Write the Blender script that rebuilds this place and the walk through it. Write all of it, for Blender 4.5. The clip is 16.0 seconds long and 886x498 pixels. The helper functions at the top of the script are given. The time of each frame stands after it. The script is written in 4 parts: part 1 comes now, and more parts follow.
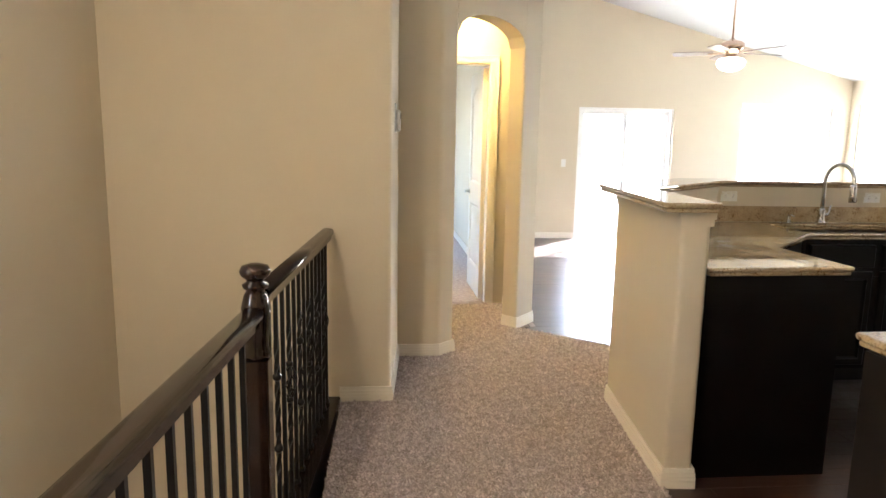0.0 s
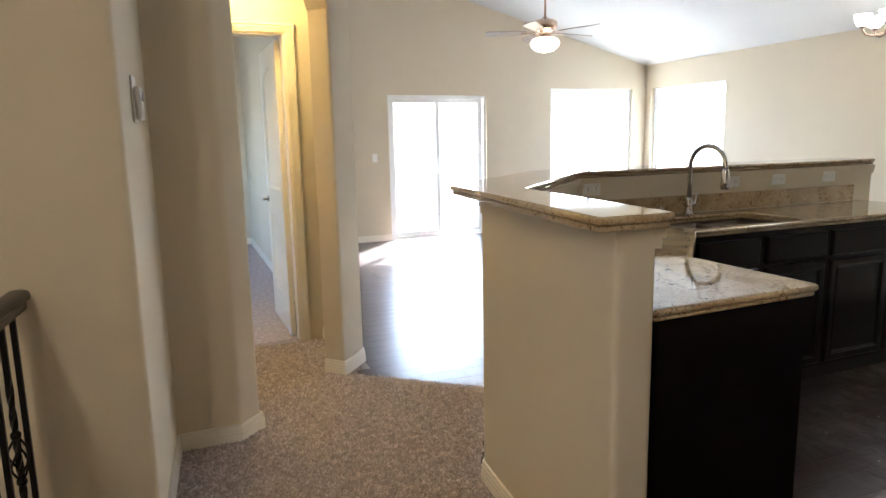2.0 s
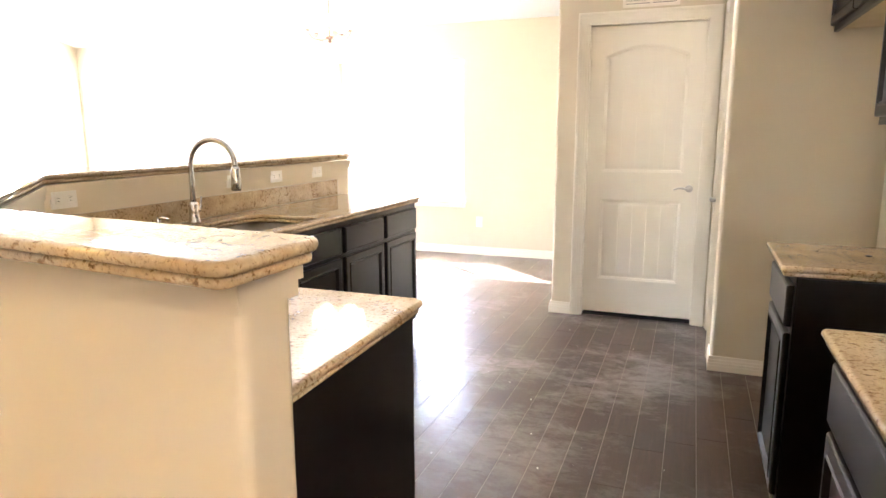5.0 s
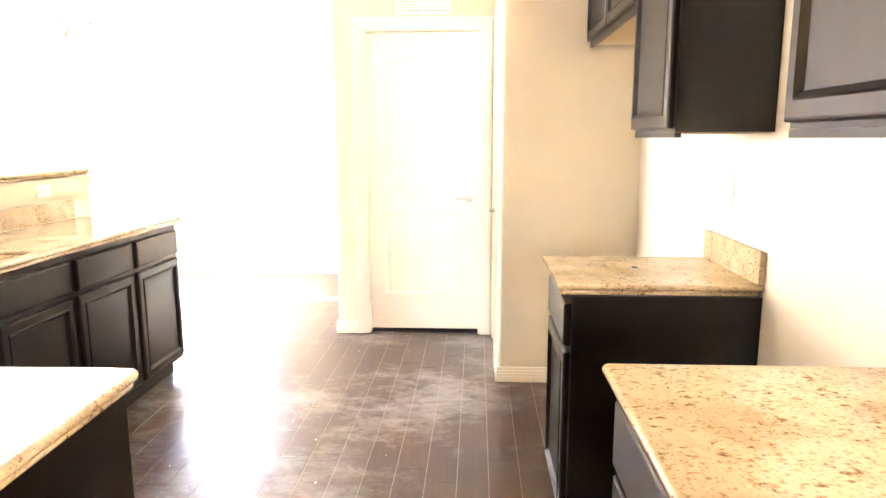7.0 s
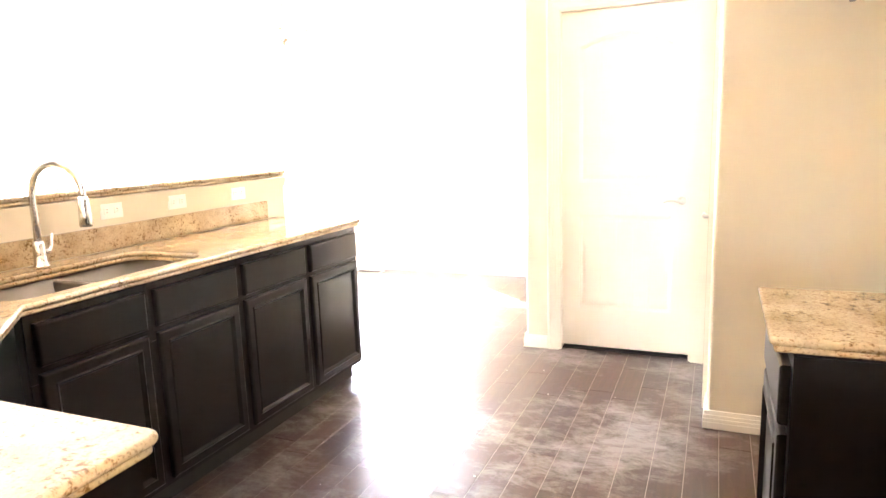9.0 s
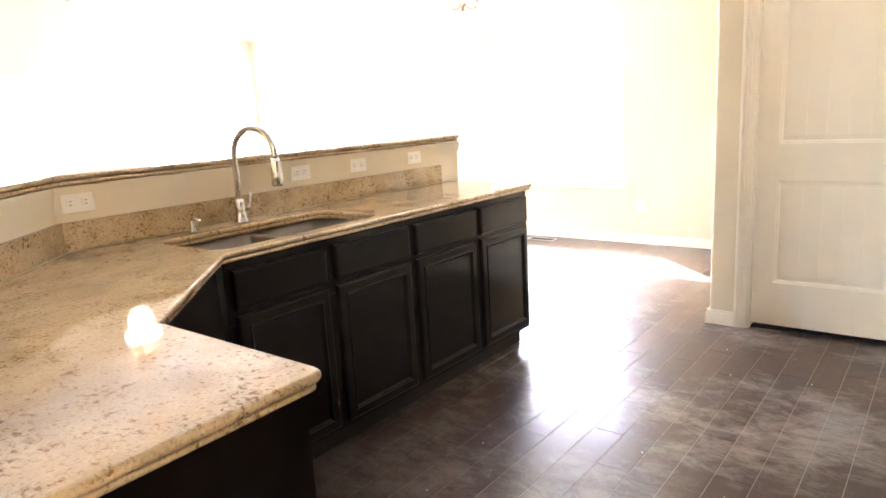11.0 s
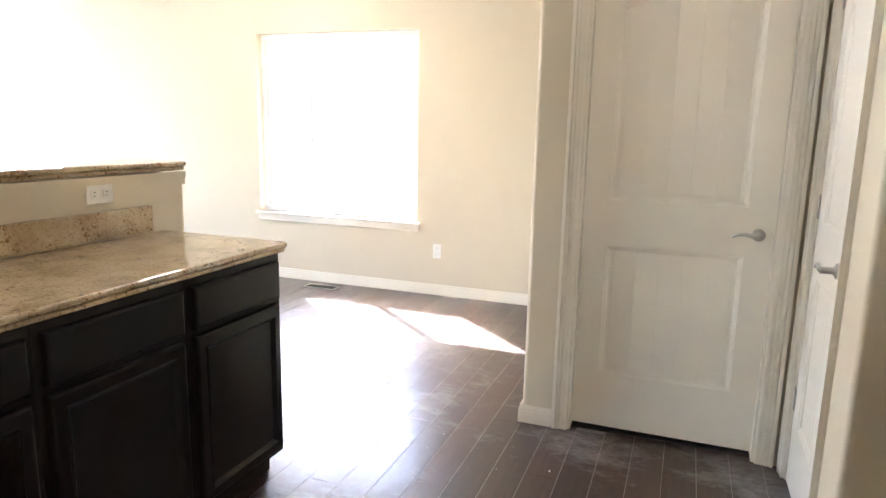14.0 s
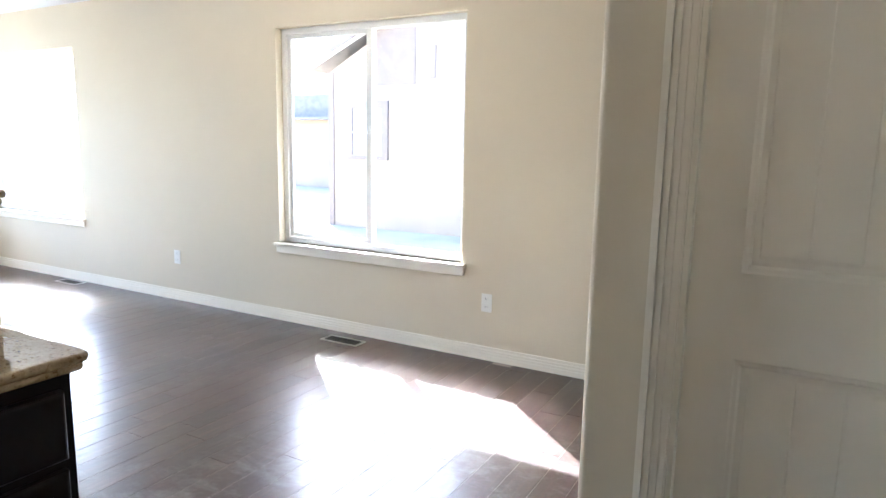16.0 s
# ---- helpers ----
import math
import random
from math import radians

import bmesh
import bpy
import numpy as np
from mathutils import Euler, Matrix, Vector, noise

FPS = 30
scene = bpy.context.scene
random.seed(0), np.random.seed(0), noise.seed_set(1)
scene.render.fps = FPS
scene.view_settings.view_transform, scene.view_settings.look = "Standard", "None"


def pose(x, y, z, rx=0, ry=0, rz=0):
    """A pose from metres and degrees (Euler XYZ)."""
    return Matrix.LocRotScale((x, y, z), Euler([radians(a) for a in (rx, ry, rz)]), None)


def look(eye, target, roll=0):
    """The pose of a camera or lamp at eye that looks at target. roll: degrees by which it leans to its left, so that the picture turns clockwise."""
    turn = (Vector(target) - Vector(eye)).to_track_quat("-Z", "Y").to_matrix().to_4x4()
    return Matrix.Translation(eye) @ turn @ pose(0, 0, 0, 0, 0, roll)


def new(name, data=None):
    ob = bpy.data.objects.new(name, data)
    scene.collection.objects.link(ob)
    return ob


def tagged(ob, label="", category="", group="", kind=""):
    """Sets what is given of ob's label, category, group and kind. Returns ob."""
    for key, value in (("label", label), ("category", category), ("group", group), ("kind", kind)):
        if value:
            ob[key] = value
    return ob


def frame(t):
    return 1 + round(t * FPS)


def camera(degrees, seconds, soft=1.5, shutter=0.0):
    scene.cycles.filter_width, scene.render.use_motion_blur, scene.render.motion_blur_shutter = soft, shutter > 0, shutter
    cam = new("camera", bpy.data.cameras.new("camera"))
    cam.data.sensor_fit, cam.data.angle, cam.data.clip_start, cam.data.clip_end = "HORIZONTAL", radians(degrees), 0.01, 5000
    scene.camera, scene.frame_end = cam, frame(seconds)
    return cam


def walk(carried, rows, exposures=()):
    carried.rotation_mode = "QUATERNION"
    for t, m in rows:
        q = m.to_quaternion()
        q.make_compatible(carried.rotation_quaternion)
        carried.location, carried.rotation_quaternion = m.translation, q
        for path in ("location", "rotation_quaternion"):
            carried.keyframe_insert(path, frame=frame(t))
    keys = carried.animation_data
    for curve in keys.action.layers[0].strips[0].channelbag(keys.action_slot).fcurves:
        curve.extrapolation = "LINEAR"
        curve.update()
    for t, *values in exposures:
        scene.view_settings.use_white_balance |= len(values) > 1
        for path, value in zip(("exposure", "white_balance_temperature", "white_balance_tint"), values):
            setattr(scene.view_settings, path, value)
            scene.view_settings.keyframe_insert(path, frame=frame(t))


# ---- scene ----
cam = camera(68.7, 16.0)
PATH = [
    (0, (0.393, 0.46, 1.378), (0.564, 2.428, 1.061), 1.0),
    (0.5, (0.468, 0.812, 1.377), (0.75, 2.766, 1.062), 0.6),
    (1, (0.48, 1.128, 1.369), (0.989, 3.039, 1.075), 0.5),
    (1.5, (0.474, 1.358, 1.381), (1.167, 3.209, 1.076), -0.2),
    (2, (0.56, 1.584, 1.359), (1.296, 3.414, 1.028), -1.2),
    (2.5, (0.618, 1.736, 1.348), (1.482, 3.51, 1.02), -1.5),
    (3, (0.619, 1.895, 1.352), (1.771, 3.498, 1.03), -1.4),
    (3.5, (0.596, 2.015, 1.356), (2.001, 3.401, 1.03), -1.2),
    (4, (0.63, 2.093, 1.341), (2.185, 3.307, 1.011), -1.4),
    (4.5, (0.72, 2.187, 1.326), (2.406, 3.208, 0.988), -1.3),
    (5, (0.824, 2.289, 1.332), (2.661, 2.994, 0.975), -0.2),
    (5.2, (0.82, 2.298, 1.343), (2.706, 2.856, 0.979), 0.3),
    (7.3, (1.198, 2.236, 1.352), (3.167, 2.336, 1.015), -0.2),
    (7.5, (1.243, 2.213, 1.351), (3.209, 2.385, 1.022), -0.6),
    (8, (1.429, 2.208, 1.345), (3.378, 2.52, 1.021), -0.7),
    (8.5, (1.547, 2.196, 1.355), (3.457, 2.685, 1.024), -1.2),
    (9, (1.603, 2.125, 1.349), (3.416, 2.897, 1.007), -1.9),
    (9.5, (1.616, 2.094, 1.335), (3.292, 3.125, 0.976), -2.9),
    (10, (1.627, 2.086, 1.331), (3.183, 3.278, 0.937), -3.4),
    (10.2, (1.628, 2.083, 1.326), (3.151, 3.314, 0.922), -3.5),
    (12.3, (1.827, 2.368, 1.308), (3.385, 3.547, 0.883), -1.9),
    (12.5, (1.882, 2.422, 1.338), (3.501, 3.51, 0.895), -0.8),
    (13, (2.112, 2.451, 1.317), (3.852, 3.343, 0.893), 0.2),
    (13.5, (2.404, 2.463, 1.324), (4.198, 3.25, 0.919), 0.6),
    (14, (2.714, 2.586, 1.333), (4.556, 3.275, 0.968), 1.2),
    (14.5, (2.984, 2.67, 1.339), (4.848, 3.315, 1.005), 1.5),
    (15, (3.341, 2.677, 1.328), (5.181, 3.392, 1.008), 1.5),
    (15.5, (3.669, 2.72, 1.304), (5.469, 3.536, 0.993), 1.6),
    (16, (4.004, 2.781, 1.313), (5.727, 3.746, 0.994), 1.1),
]
walk(cam, [(t, look(eye, target, roll)) for t, eye, target, roll in PATH], exposures=[(0.0, 4.75, 5750, 12), (1.0, 4.3, 5650, 12), (2.0, 3.95, 5600, 12), (2.5, 3.95, 5600, 12), (3.5, 4.38, 5550, 12), (4.5, 4.92, 5850, 14), (5.2, 5.8, 6150, 19), (7.3, 6.85, 6350, 20), (9.0, 6.8, 6300, 22), (10.0, 6.2, 6300, 21), (12.5, 5.28, 6000, 17), (14.0, 4.88, 5800, 15), (15.3, 4.4, 5650, 13), (16.0, 4.06, 5450, 12)])

# ---- light ----
world = bpy.data.worlds.new("sky")
scene.world = world
world.use_nodes = True
wn = world.node_tree.nodes
wl = world.node_tree.links
SUN_DIR = Vector((0.87, 0.97, 1.0)).normalized()
sky = wn.new("ShaderNodeTexSky")
sky.sky_type = 'NISHITA'
sky.sun_disc = False
sky.sun_elevation = math.asin(SUN_DIR.z)
sky.sun_rotation = math.atan2(SUN_DIR.x, SUN_DIR.y)
wn["Background"].inputs["Strength"].default_value = 0.11
wl.new(sky.outputs["Color"], wn["Background"].inputs["Color"])


def lamp(name, kind, m, energy, color, **settings):
    data = bpy.data.lights.new(name, kind)
    data.energy, data.color = energy, color
    for key, value in settings.items():
        if key == "angle":
            data.angle = value
        elif key == "size":
            data.size = value
        elif key == "size_y":
            data.shape, data.size_y = 'RECTANGLE', value
        elif key == "radius":
            data.shadow_soft_size = value
    ob = new(name, data)
    ob.matrix_world = m
    return ob


# daylight of the sky in the openings
for name, m, w, h, e in (("window_sky_1", look((6.52, 10.40, 1.34), (6.5, 5, 0.9)), 1.5, 1.5, 2.1),
                         ("window_sky_2", look((7.80, 9.24, 1.34), (3, 9.0, 1.0)), 1.5, 1.5, 1.4),
                         ("door_sky", look((3.97, 10.42, 1.0), (3.97, 5, 0.6)), 1.5, 2.0, 2.3),
                         ("bedroom_sky", look((-1.6, 8.38, 1.35), (1.4, 8.38, 1.0)), 1.8, 1.5, 1.0)):
    lamp(name, 'AREA', m, e, (0.86, 0.94, 1.0), size=w, size_y=h)
# added warm fill lamp at the unseen stair opening, brightens the half wall
lamp("stair_fill", 'AREA', look((-0.99, 1.225, 1.425), (3, 1.7, 1.2)), 0.36, (1.0, 0.80, 0.56), size=0.42, size_y=0.62)
lamp("sun", 'SUN', look(SUN_DIR * 30, (0, 0, 0)), 3.0, (1.0, 0.95, 0.86), angle=radians(0.5))


# ---- materials ----
def material(name, color, rough=0.5, metal=0.0, spec=0.5):
    m = bpy.data.materials.new(name)
    m.use_nodes = True
    b = m.node_tree.nodes["Principled BSDF"]
    b.inputs["Base Color"].default_value = (*color, 1)
    b.inputs["Roughness"].default_value = rough
    b.inputs["Metallic"].default_value = metal
    b.inputs["Specular IOR Level"].default_value = spec
    return m


def join(m, a, out, b, inp):
    m.node_tree.links.new(a.outputs[out], b.inputs[inp])


def bsdf(m):
    return m.node_tree.nodes["Principled BSDF"]


def ramp(m, stops):
    n = m.node_tree.nodes.new("ShaderNodeValToRGB")
    e = n.color_ramp.elements
    while len(e) < len(stops):
        e.new(0.5)
    for el, (p, c) in zip(e, stops):
        el.position, el.color = p, (*c, 1)
    return n


def place(m, scale=(1, 1, 1), world_space=True):
    g = m.node_tree.nodes.new("ShaderNodeNewGeometry" if world_space else "ShaderNodeTexCoord")
    mp = m.node_tree.nodes.new("ShaderNodeMapping")
    mp.inputs["Scale"].default_value = scale
    m.node_tree.links.new(g.outputs["Position" if world_space else "Object"], mp.inputs["Vector"])
    return mp


def noise_tex(m, vec, scale, detail=3.0, rough=0.5):
    n = m.node_tree.nodes.new("ShaderNodeTexNoise")
    n.inputs["Scale"].default_value = scale
    n.inputs["Detail"].default_value = detail
    n.inputs["Roughness"].default_value = rough
    m.node_tree.links.new(vec.outputs["Vector"], n.inputs["Vector"])
    return n


def bump(m, src, out, strength, distance):
    n = m.node_tree.nodes.new("ShaderNodeBump")
    n.inputs["Strength"].default_value = strength
    n.inputs["Distance"].default_value = distance
    m.node_tree.links.new(src.outputs[out], n.inputs["Height"])
    m.node_tree.links.new(n.outputs["Normal"], bsdf(m).inputs["Normal"])
    return n


def mottled(name, a, b, scale, rough, bump_scale=0, bump_strength=0.2, bump_dist=0.002, metal=0.0):
    """Two close colours mixed by a broad noise, with a fine relief."""
    m = material(name, a, rough, metal)
    v = place(m)
    n = noise_tex(m, v, scale, 4)
    r = ramp(m, [(0.3, a), (0.7, b)])
    join(m, n, "Fac", r, "Fac")
    join(m, r, "Color", bsdf(m), "Base Color")
    if bump_scale:
        bump(m, noise_tex(m, v, bump_scale, 3), "Fac", bump_strength, bump_dist)
    return m


WALL = mottled("wall_paint", (0.634, 0.558, 0.426), (0.664, 0.586, 0.448), 1.3, 0.75, 90, 0.25, 0.002)
CEIL = mottled("ceiling_paint", (0.70, 0.715, 0.715), (0.73, 0.745, 0.745), 1.5, 0.85, 120, 0.35, 0.003)
TRIM = mottled("trim_paint", (0.82, 0.765, 0.66), (0.855, 0.80, 0.695), 2.5, 0.38, 60, 0.05, 0.001)
VINYL = material("window_vinyl", (0.82, 0.825, 0.82), 0.35)
PLATE = material("outlet_plastic", (0.80, 0.79, 0.75), 0.3)
SLOT = material("dark_slot", (0.03, 0.03, 0.03), 0.5)
CHROME = material("chrome", (0.62, 0.62, 0.62), 0.12, 1.0)
NICKEL = mottled("brushed_nickel", (0.50, 0.48, 0.45), (0.56, 0.54, 0.50), 30, 0.28, 0, metal=1.0)
STEEL = mottled("sink_steel", (0.21, 0.18, 0.14), (0.26, 0.222, 0.176), 12, 0.30, 0, metal=1.0)
IRON = mottled("black_iron", (0.005, 0.0046, 0.0043), (0.009, 0.0083, 0.0077), 25, 0.30)
bsdf(IRON).inputs["Specular IOR Level"].default_value = 0.3
RAILWOOD = mottled("dark_rail_wood", (0.009, 0.005, 0.0035), (0.018, 0.009, 0.0055), 14, 0.13)
CABINET = mottled("espresso_cabinet", (0.0046, 0.0032, 0.0027), (0.0070, 0.0048, 0.0040), 7, 0.29, 70, 0.06, 0.001)
bsdf(CABINET).inputs["Specular IOR Level"].default_value = 0.26
KICK = material("toe_kick", (0.02, 0.017, 0.015), 0.6)
UNDER = mottled("cabinet_underside", (0.50, 0.36, 0.20), (0.56, 0.42, 0.25), 9, 0.5)
COPPER = material("fan_metal", (0.62, 0.46, 0.36), 0.2, 1.0)
BRONZE = mottled("lamp_bronze", (0.20, 0.13, 0.10), (0.26, 0.17, 0.13), 20, 0.35, 0, metal=1.0)
BLADE = mottled("fan_blade", (0.27, 0.22, 0.19), (0.32, 0.265, 0.23), 10, 0.4)


def glass_material():
    m = bpy.data.materials.new("window_glass")
    m.use_nodes = True
    b = bsdf(m)
    b.inputs["Base Color"].default_value = (1, 1, 1, 1)
    b.inputs["Roughness"].default_value = 0.0
    b.inputs["IOR"].default_value = 1.1
    b.inputs["Transmission Weight"].default_value = 1.0
    return m


GLASS = glass_material()


def lit_glass(name, color, strength):
    m = material(name, (0.9, 0.88, 0.84), 0.35)
    b = bsdf(m)
    b.inputs["Emission Color"].default_value = (*color, 1)
    b.inputs["Emission Strength"].default_value = strength
    return m


SHADE_LIT = lit_glass("lit_frosted_shade", (1.0, 0.86, 0.66), 1.6)
GLOBE_LIT = lit_glass("lit_globe", (1.0, 0.80, 0.55), 0.4)
# glow of the unseen fill fixture added over the stairs
FILL_LIT = lit_glass("lit_fill_globe", (1.0, 0.78, 0.50), 6.0)
HALL_LIT = lit_glass("lit_hall_globe", (1.0, 0.72, 0.30), 6.0)


def granite_material():
    m = material("granite", (0.5, 0.4, 0.28), 0.04)
    v = place(m)
    big = noise_tex(m, v, 7, 5, 0.6)
    base = ramp(m, [(0.30, (0.345, 0.245, 0.13)), (0.45, (0.44, 0.33, 0.195)), (0.60, (0.515, 0.40, 0.25)), (0.74, (0.39, 0.285, 0.165))])
    join(m, big, "Fac", base, "Fac")
    # dark brown flecks in drifts, and finer grey ones
    cloud = noise_tex(m, v, 16, 3, 0.6)
    grain = noise_tex(m, place(m, (1.0, 0.65, 1.0)), 92, 4, 0.62)
    grain.inputs["Distortion"].default_value = 0.25
    both = m.node_tree.nodes.new("ShaderNodeMath")
    both.operation = 'MULTIPLY_ADD'
    both.inputs[1].default_value = 0.45
    join(m, cloud, "Fac", both, 0)
    join(m, grain, "Fac", both, 2)
    fleck = ramp(m, [(0.53, (0.34, 0.27, 0.20)), (0.61, (0.74, 0.66, 0.56)), (0.68, (1, 1, 1))])
    join(m, both, 0, fleck, "Fac")
    fine = noise_tex(m, v, 150, 3, 0.6)
    grey = ramp(m, [(0.32, (0.60, 0.57, 0.55)), (0.43, (0.93, 0.92, 0.90)), (0.62, (1.0, 1.0, 1.0)), (0.70, (1.16, 1.15, 1.12))])
    join(m, fine, "Fac", grey, "Fac")
    last = base
    for layer in (fleck, grey):
        mul = m.node_tree.nodes.new("ShaderNodeMixRGB")
        mul.blend_type = 'MULTIPLY'
        mul.inputs["Fac"].default_value = 1.0
        join(m, last, "Color", mul, "Color1")
        join(m, layer, "Color", mul, "Color2")
        last = mul
    join(m, last, "Color", bsdf(m), "Base Color")
    return m


GRANITE = granite_material()


def plank_material():
    m = material("dark_plank", (0.05, 0.025, 0.015), 0.3)
    info = m.node_tree.nodes.new("ShaderNodeObjectInfo")
    isl = m.node_tree.nodes.new("ShaderNodeNewGeometry")
    add = m.node_tree.nodes.new("ShaderNodeMath")
    add.operation = 'ADD'
    join(m, info, "Random", add, 0)
    join(m, isl, "Random Per Island", add, 1)
    frac = m.node_tree.nodes.new("ShaderNodeMath")
    frac.operation = 'FRACT'
    join(m, add, 0, frac, 0)
    v = place(m, (1.2, 14, 14))
    grain = noise_tex(m, v, 3.0, 6, 0.65)
    c1 = ramp(m, [(0.25, (0.024, 0.0105, 0.0068)), (0.55, (0.044, 0.0192, 0.0124)), (0.8, (0.074, 0.034, 0.0222))])
    join(m, grain, "Fac", c1, "Fac")
    tone = ramp(m, [(0.0, (0.72, 0.72, 0.74)), (1.0, (1.25, 1.22, 1.18))])
    join(m, frac, 0, tone, "Fac")
    mul = m.node_tree.nodes.new("ShaderNodeMixRGB")
    mul.blend_type = 'MULTIPLY'
    mul.inputs["Fac"].default_value = 1.0
    join(m, c1, "Color", mul, "Color1")
    join(m, tone, "Color", mul, "Color2")
    # pale dust trodden over the boards
    w = place(m)
    d1 = noise_tex(m, w, 1.1, 3, 0.6)
    d2 = noise_tex(m, place(m, (1.5, 0.8, 1)), 7.0, 10, 0.82)
    d2.inputs["Distortion"].default_value = 0.35
    dm = m.node_tree.nodes.new("ShaderNodeMath")
    dm.operation = 'MULTIPLY'
    join(m, d1, "Fac", dm, 0)
    join(m, d2, "Fac", dm, 1)
    dr = ramp(m, [(0.225, (0.0, 0.0, 0.0)), (0.35, (0.72, 0.72, 0.72))])
    join(m, dm, 0, dr, "Fac")
    # most of it lies where people turn before the pantry
    pos = m.node_tree.nodes.new("ShaderNodeNewGeometry")
    dist = m.node_tree.nodes.new("ShaderNodeVectorMath")
    dist.operation = 'DISTANCE'
    dist.inputs[1].default_value = (4.75, 3.2, 0)
    join(m, pos, "Position", dist, 0)
    spread = m.node_tree.nodes.new("ShaderNodeMapRange")
    spread.inputs["From Min"].default_value, spread.inputs["From Max"].default_value = 0.6, 2.3
    spread.inputs["To Min"].default_value, spread.inputs["To Max"].default_value = 1.0, 0.14
    join(m, dist, "Value", spread, "Value")
    amount = m.node_tree.nodes.new("ShaderNodeMath")
    amount.operation = 'MULTIPLY'
    join(m, dr, "Color", amount, 0)
    join(m, spread, "Result", amount, 1)
    mix = m.node_tree.nodes.new("ShaderNodeMixRGB")
    mix.inputs["Color2"].default_value = (0.34, 0.315, 0.31, 1)
    join(m, amount, 0, mix, "Fac")
    join(m, mul, "Color", mix, "Color1")
    join(m, mix, "Color", bsdf(m), "Base Color")
    rr = m.node_tree.nodes.new("ShaderNodeMapRange")
    rr.inputs["To Min"].default_value, rr.inputs["To Max"].default_value = 0.28, 0.46
    join(m, d2, "Fac", rr, "Value")
    join(m, rr, "Result", bsdf(m), "Roughness")
    bsdf(m).inputs["Coat Weight"].default_value = 0.50
    bsdf(m).inputs["Specular IOR Level"].default_value = 0.5
    bsdf(m).inputs["Coat Roughness"].default_value = 0.21
    # hand scraped hollows along each board over the fine grain
    scrape = noise_tex(m, place(m, (5.0, 13.0, 1.0)), 2.2, 4, 0.55)
    scrape.inputs["Distortion"].default_value = 0.6
    relief = m.node_tree.nodes.new("ShaderNodeMath")
    relief.operation = 'MULTIPLY_ADD'
    relief.inputs[1].default_value = 2.2
    join(m, scrape, "Fac", relief, 0)
    join(m, grain, "Fac", relief, 2)
    bump(m, relief, 0, 0.20, 0.0022)
    return m


PLANK = plank_material()
SEAM = material("dusty_seam", (0.34, 0.29, 0.265), 0.9)


def carpet_material():
    m = material("carpet_pile", (0.3, 0.25, 0.2), 1.0, 0, 0.05)
    isl = m.node_tree.nodes.new("ShaderNodeNewGeometry")
    v = place(m)
    n = noise_tex(m, v, 30, 4, 0.7)
    r = ramp(m, [(0.34, (0.42, 0.355, 0.335)), (0.5, (0.54, 0.465, 0.445)), (0.66, (0.67, 0.59, 0.57))])
    join(m, n, "Fac", r, "Fac")
    tone = ramp(m, [(0.0, (0.70, 0.69, 0.68)), (1.0, (1.28, 1.28, 1.28))])
    join(m, isl, "Random Per Island", tone, "Fac")
    mul = m.node_tree.nodes.new("ShaderNodeMixRGB")
    mul.blend_type = 'MULTIPLY'
    mul.inputs["Fac"].default_value = 1.0
    join(m, r, "Color", mul, "Color1")
    join(m, tone, "Color", mul, "Color2")
    join(m, mul, "Color", bsdf(m), "Base Color")
    bump(m, n, "Fac", 0.6, 0.01)
    return m


CARPET = carpet_material()
GRASS = mottled("dry_lawn", (0.34, 0.31, 0.22), (0.44, 0.40, 0.29), 0.6, 0.95, 20, 0.6, 0.02)
STUCCO = mottled("peach_siding", (0.37, 0.285, 0.21), (0.41, 0.315, 0.235), 1.5, 0.8, 40, 0.3, 0.004)
BROWN_TRIM = mottled("brown_house_trim", (0.20, 0.15, 0.125), (0.235, 0.18, 0.15), 4, 0.6)
SHINGLE = mottled("roof_shingle", (0.20, 0.18, 0.18), (0.26, 0.235, 0.23), 6, 0.9, 30, 0.5, 0.01)
DARK_GLASS = material("dark_window_glass", (0.34, 0.34, 0.34), 0.6, 0, 0.2)


# ---- mesh helpers ----
def bm_new():
    return bmesh.new()


def add_box(bm, x0, y0, z0, x1, y1, z1, bevel=0.0, segments=2):
    t = bmesh.new() if bevel else bm
    vs = [t.verts.new((x, y, z)) for x in (x0, x1) for y in (y0, y1) for z in (z0, z1)]
    for f in ((0, 1, 3, 2), (4, 6, 7, 5), (0, 4, 5, 1), (2, 3, 7, 6), (0, 2, 6, 4), (1, 5, 7, 3)):
        t.faces.new([vs[i] for i in f])
    if bevel:
        bmesh.ops.bevel(t, geom=t.edges[:], offset=bevel, segments=segments, profile=0.5, affect='EDGES')
        merge(bm, t)
    return bm


def merge(bm, other):
    me = bpy.data.meshes.new("tmp")
    other.to_mesh(me)
    other.free()
    bm.from_mesh(me)
    bpy.data.meshes.remove(me)


def box(x0, y0, z0, x1, y1, z1, bevel=0.0, segments=2):
    return add_box(bm_new(), x0, y0, z0, x1, y1, z1, bevel, segments)


def prism(poly, z0, z1, bm=None):
    """An upright prism on a plan outline; z1 may be a function of x and y."""
    bm = bm or bm_new()
    top = z1 if callable(z1) else (lambda x, y: z1)
    a = [bm.verts.new((x, y, z0)) for x, y in poly]
    b = [bm.verts.new((x, y, top(x, y))) for x, y in poly]
    n = len(poly)
    bm.faces.new(b)
    bm.faces.new(a[::-1])
    for i in range(n):
        bm.faces.new((a[i], a[(i + 1) % n], b[(i + 1) % n], b[i]))
    bmesh.ops.recalc_face_normals(bm, faces=bm.faces[:])
    return bm


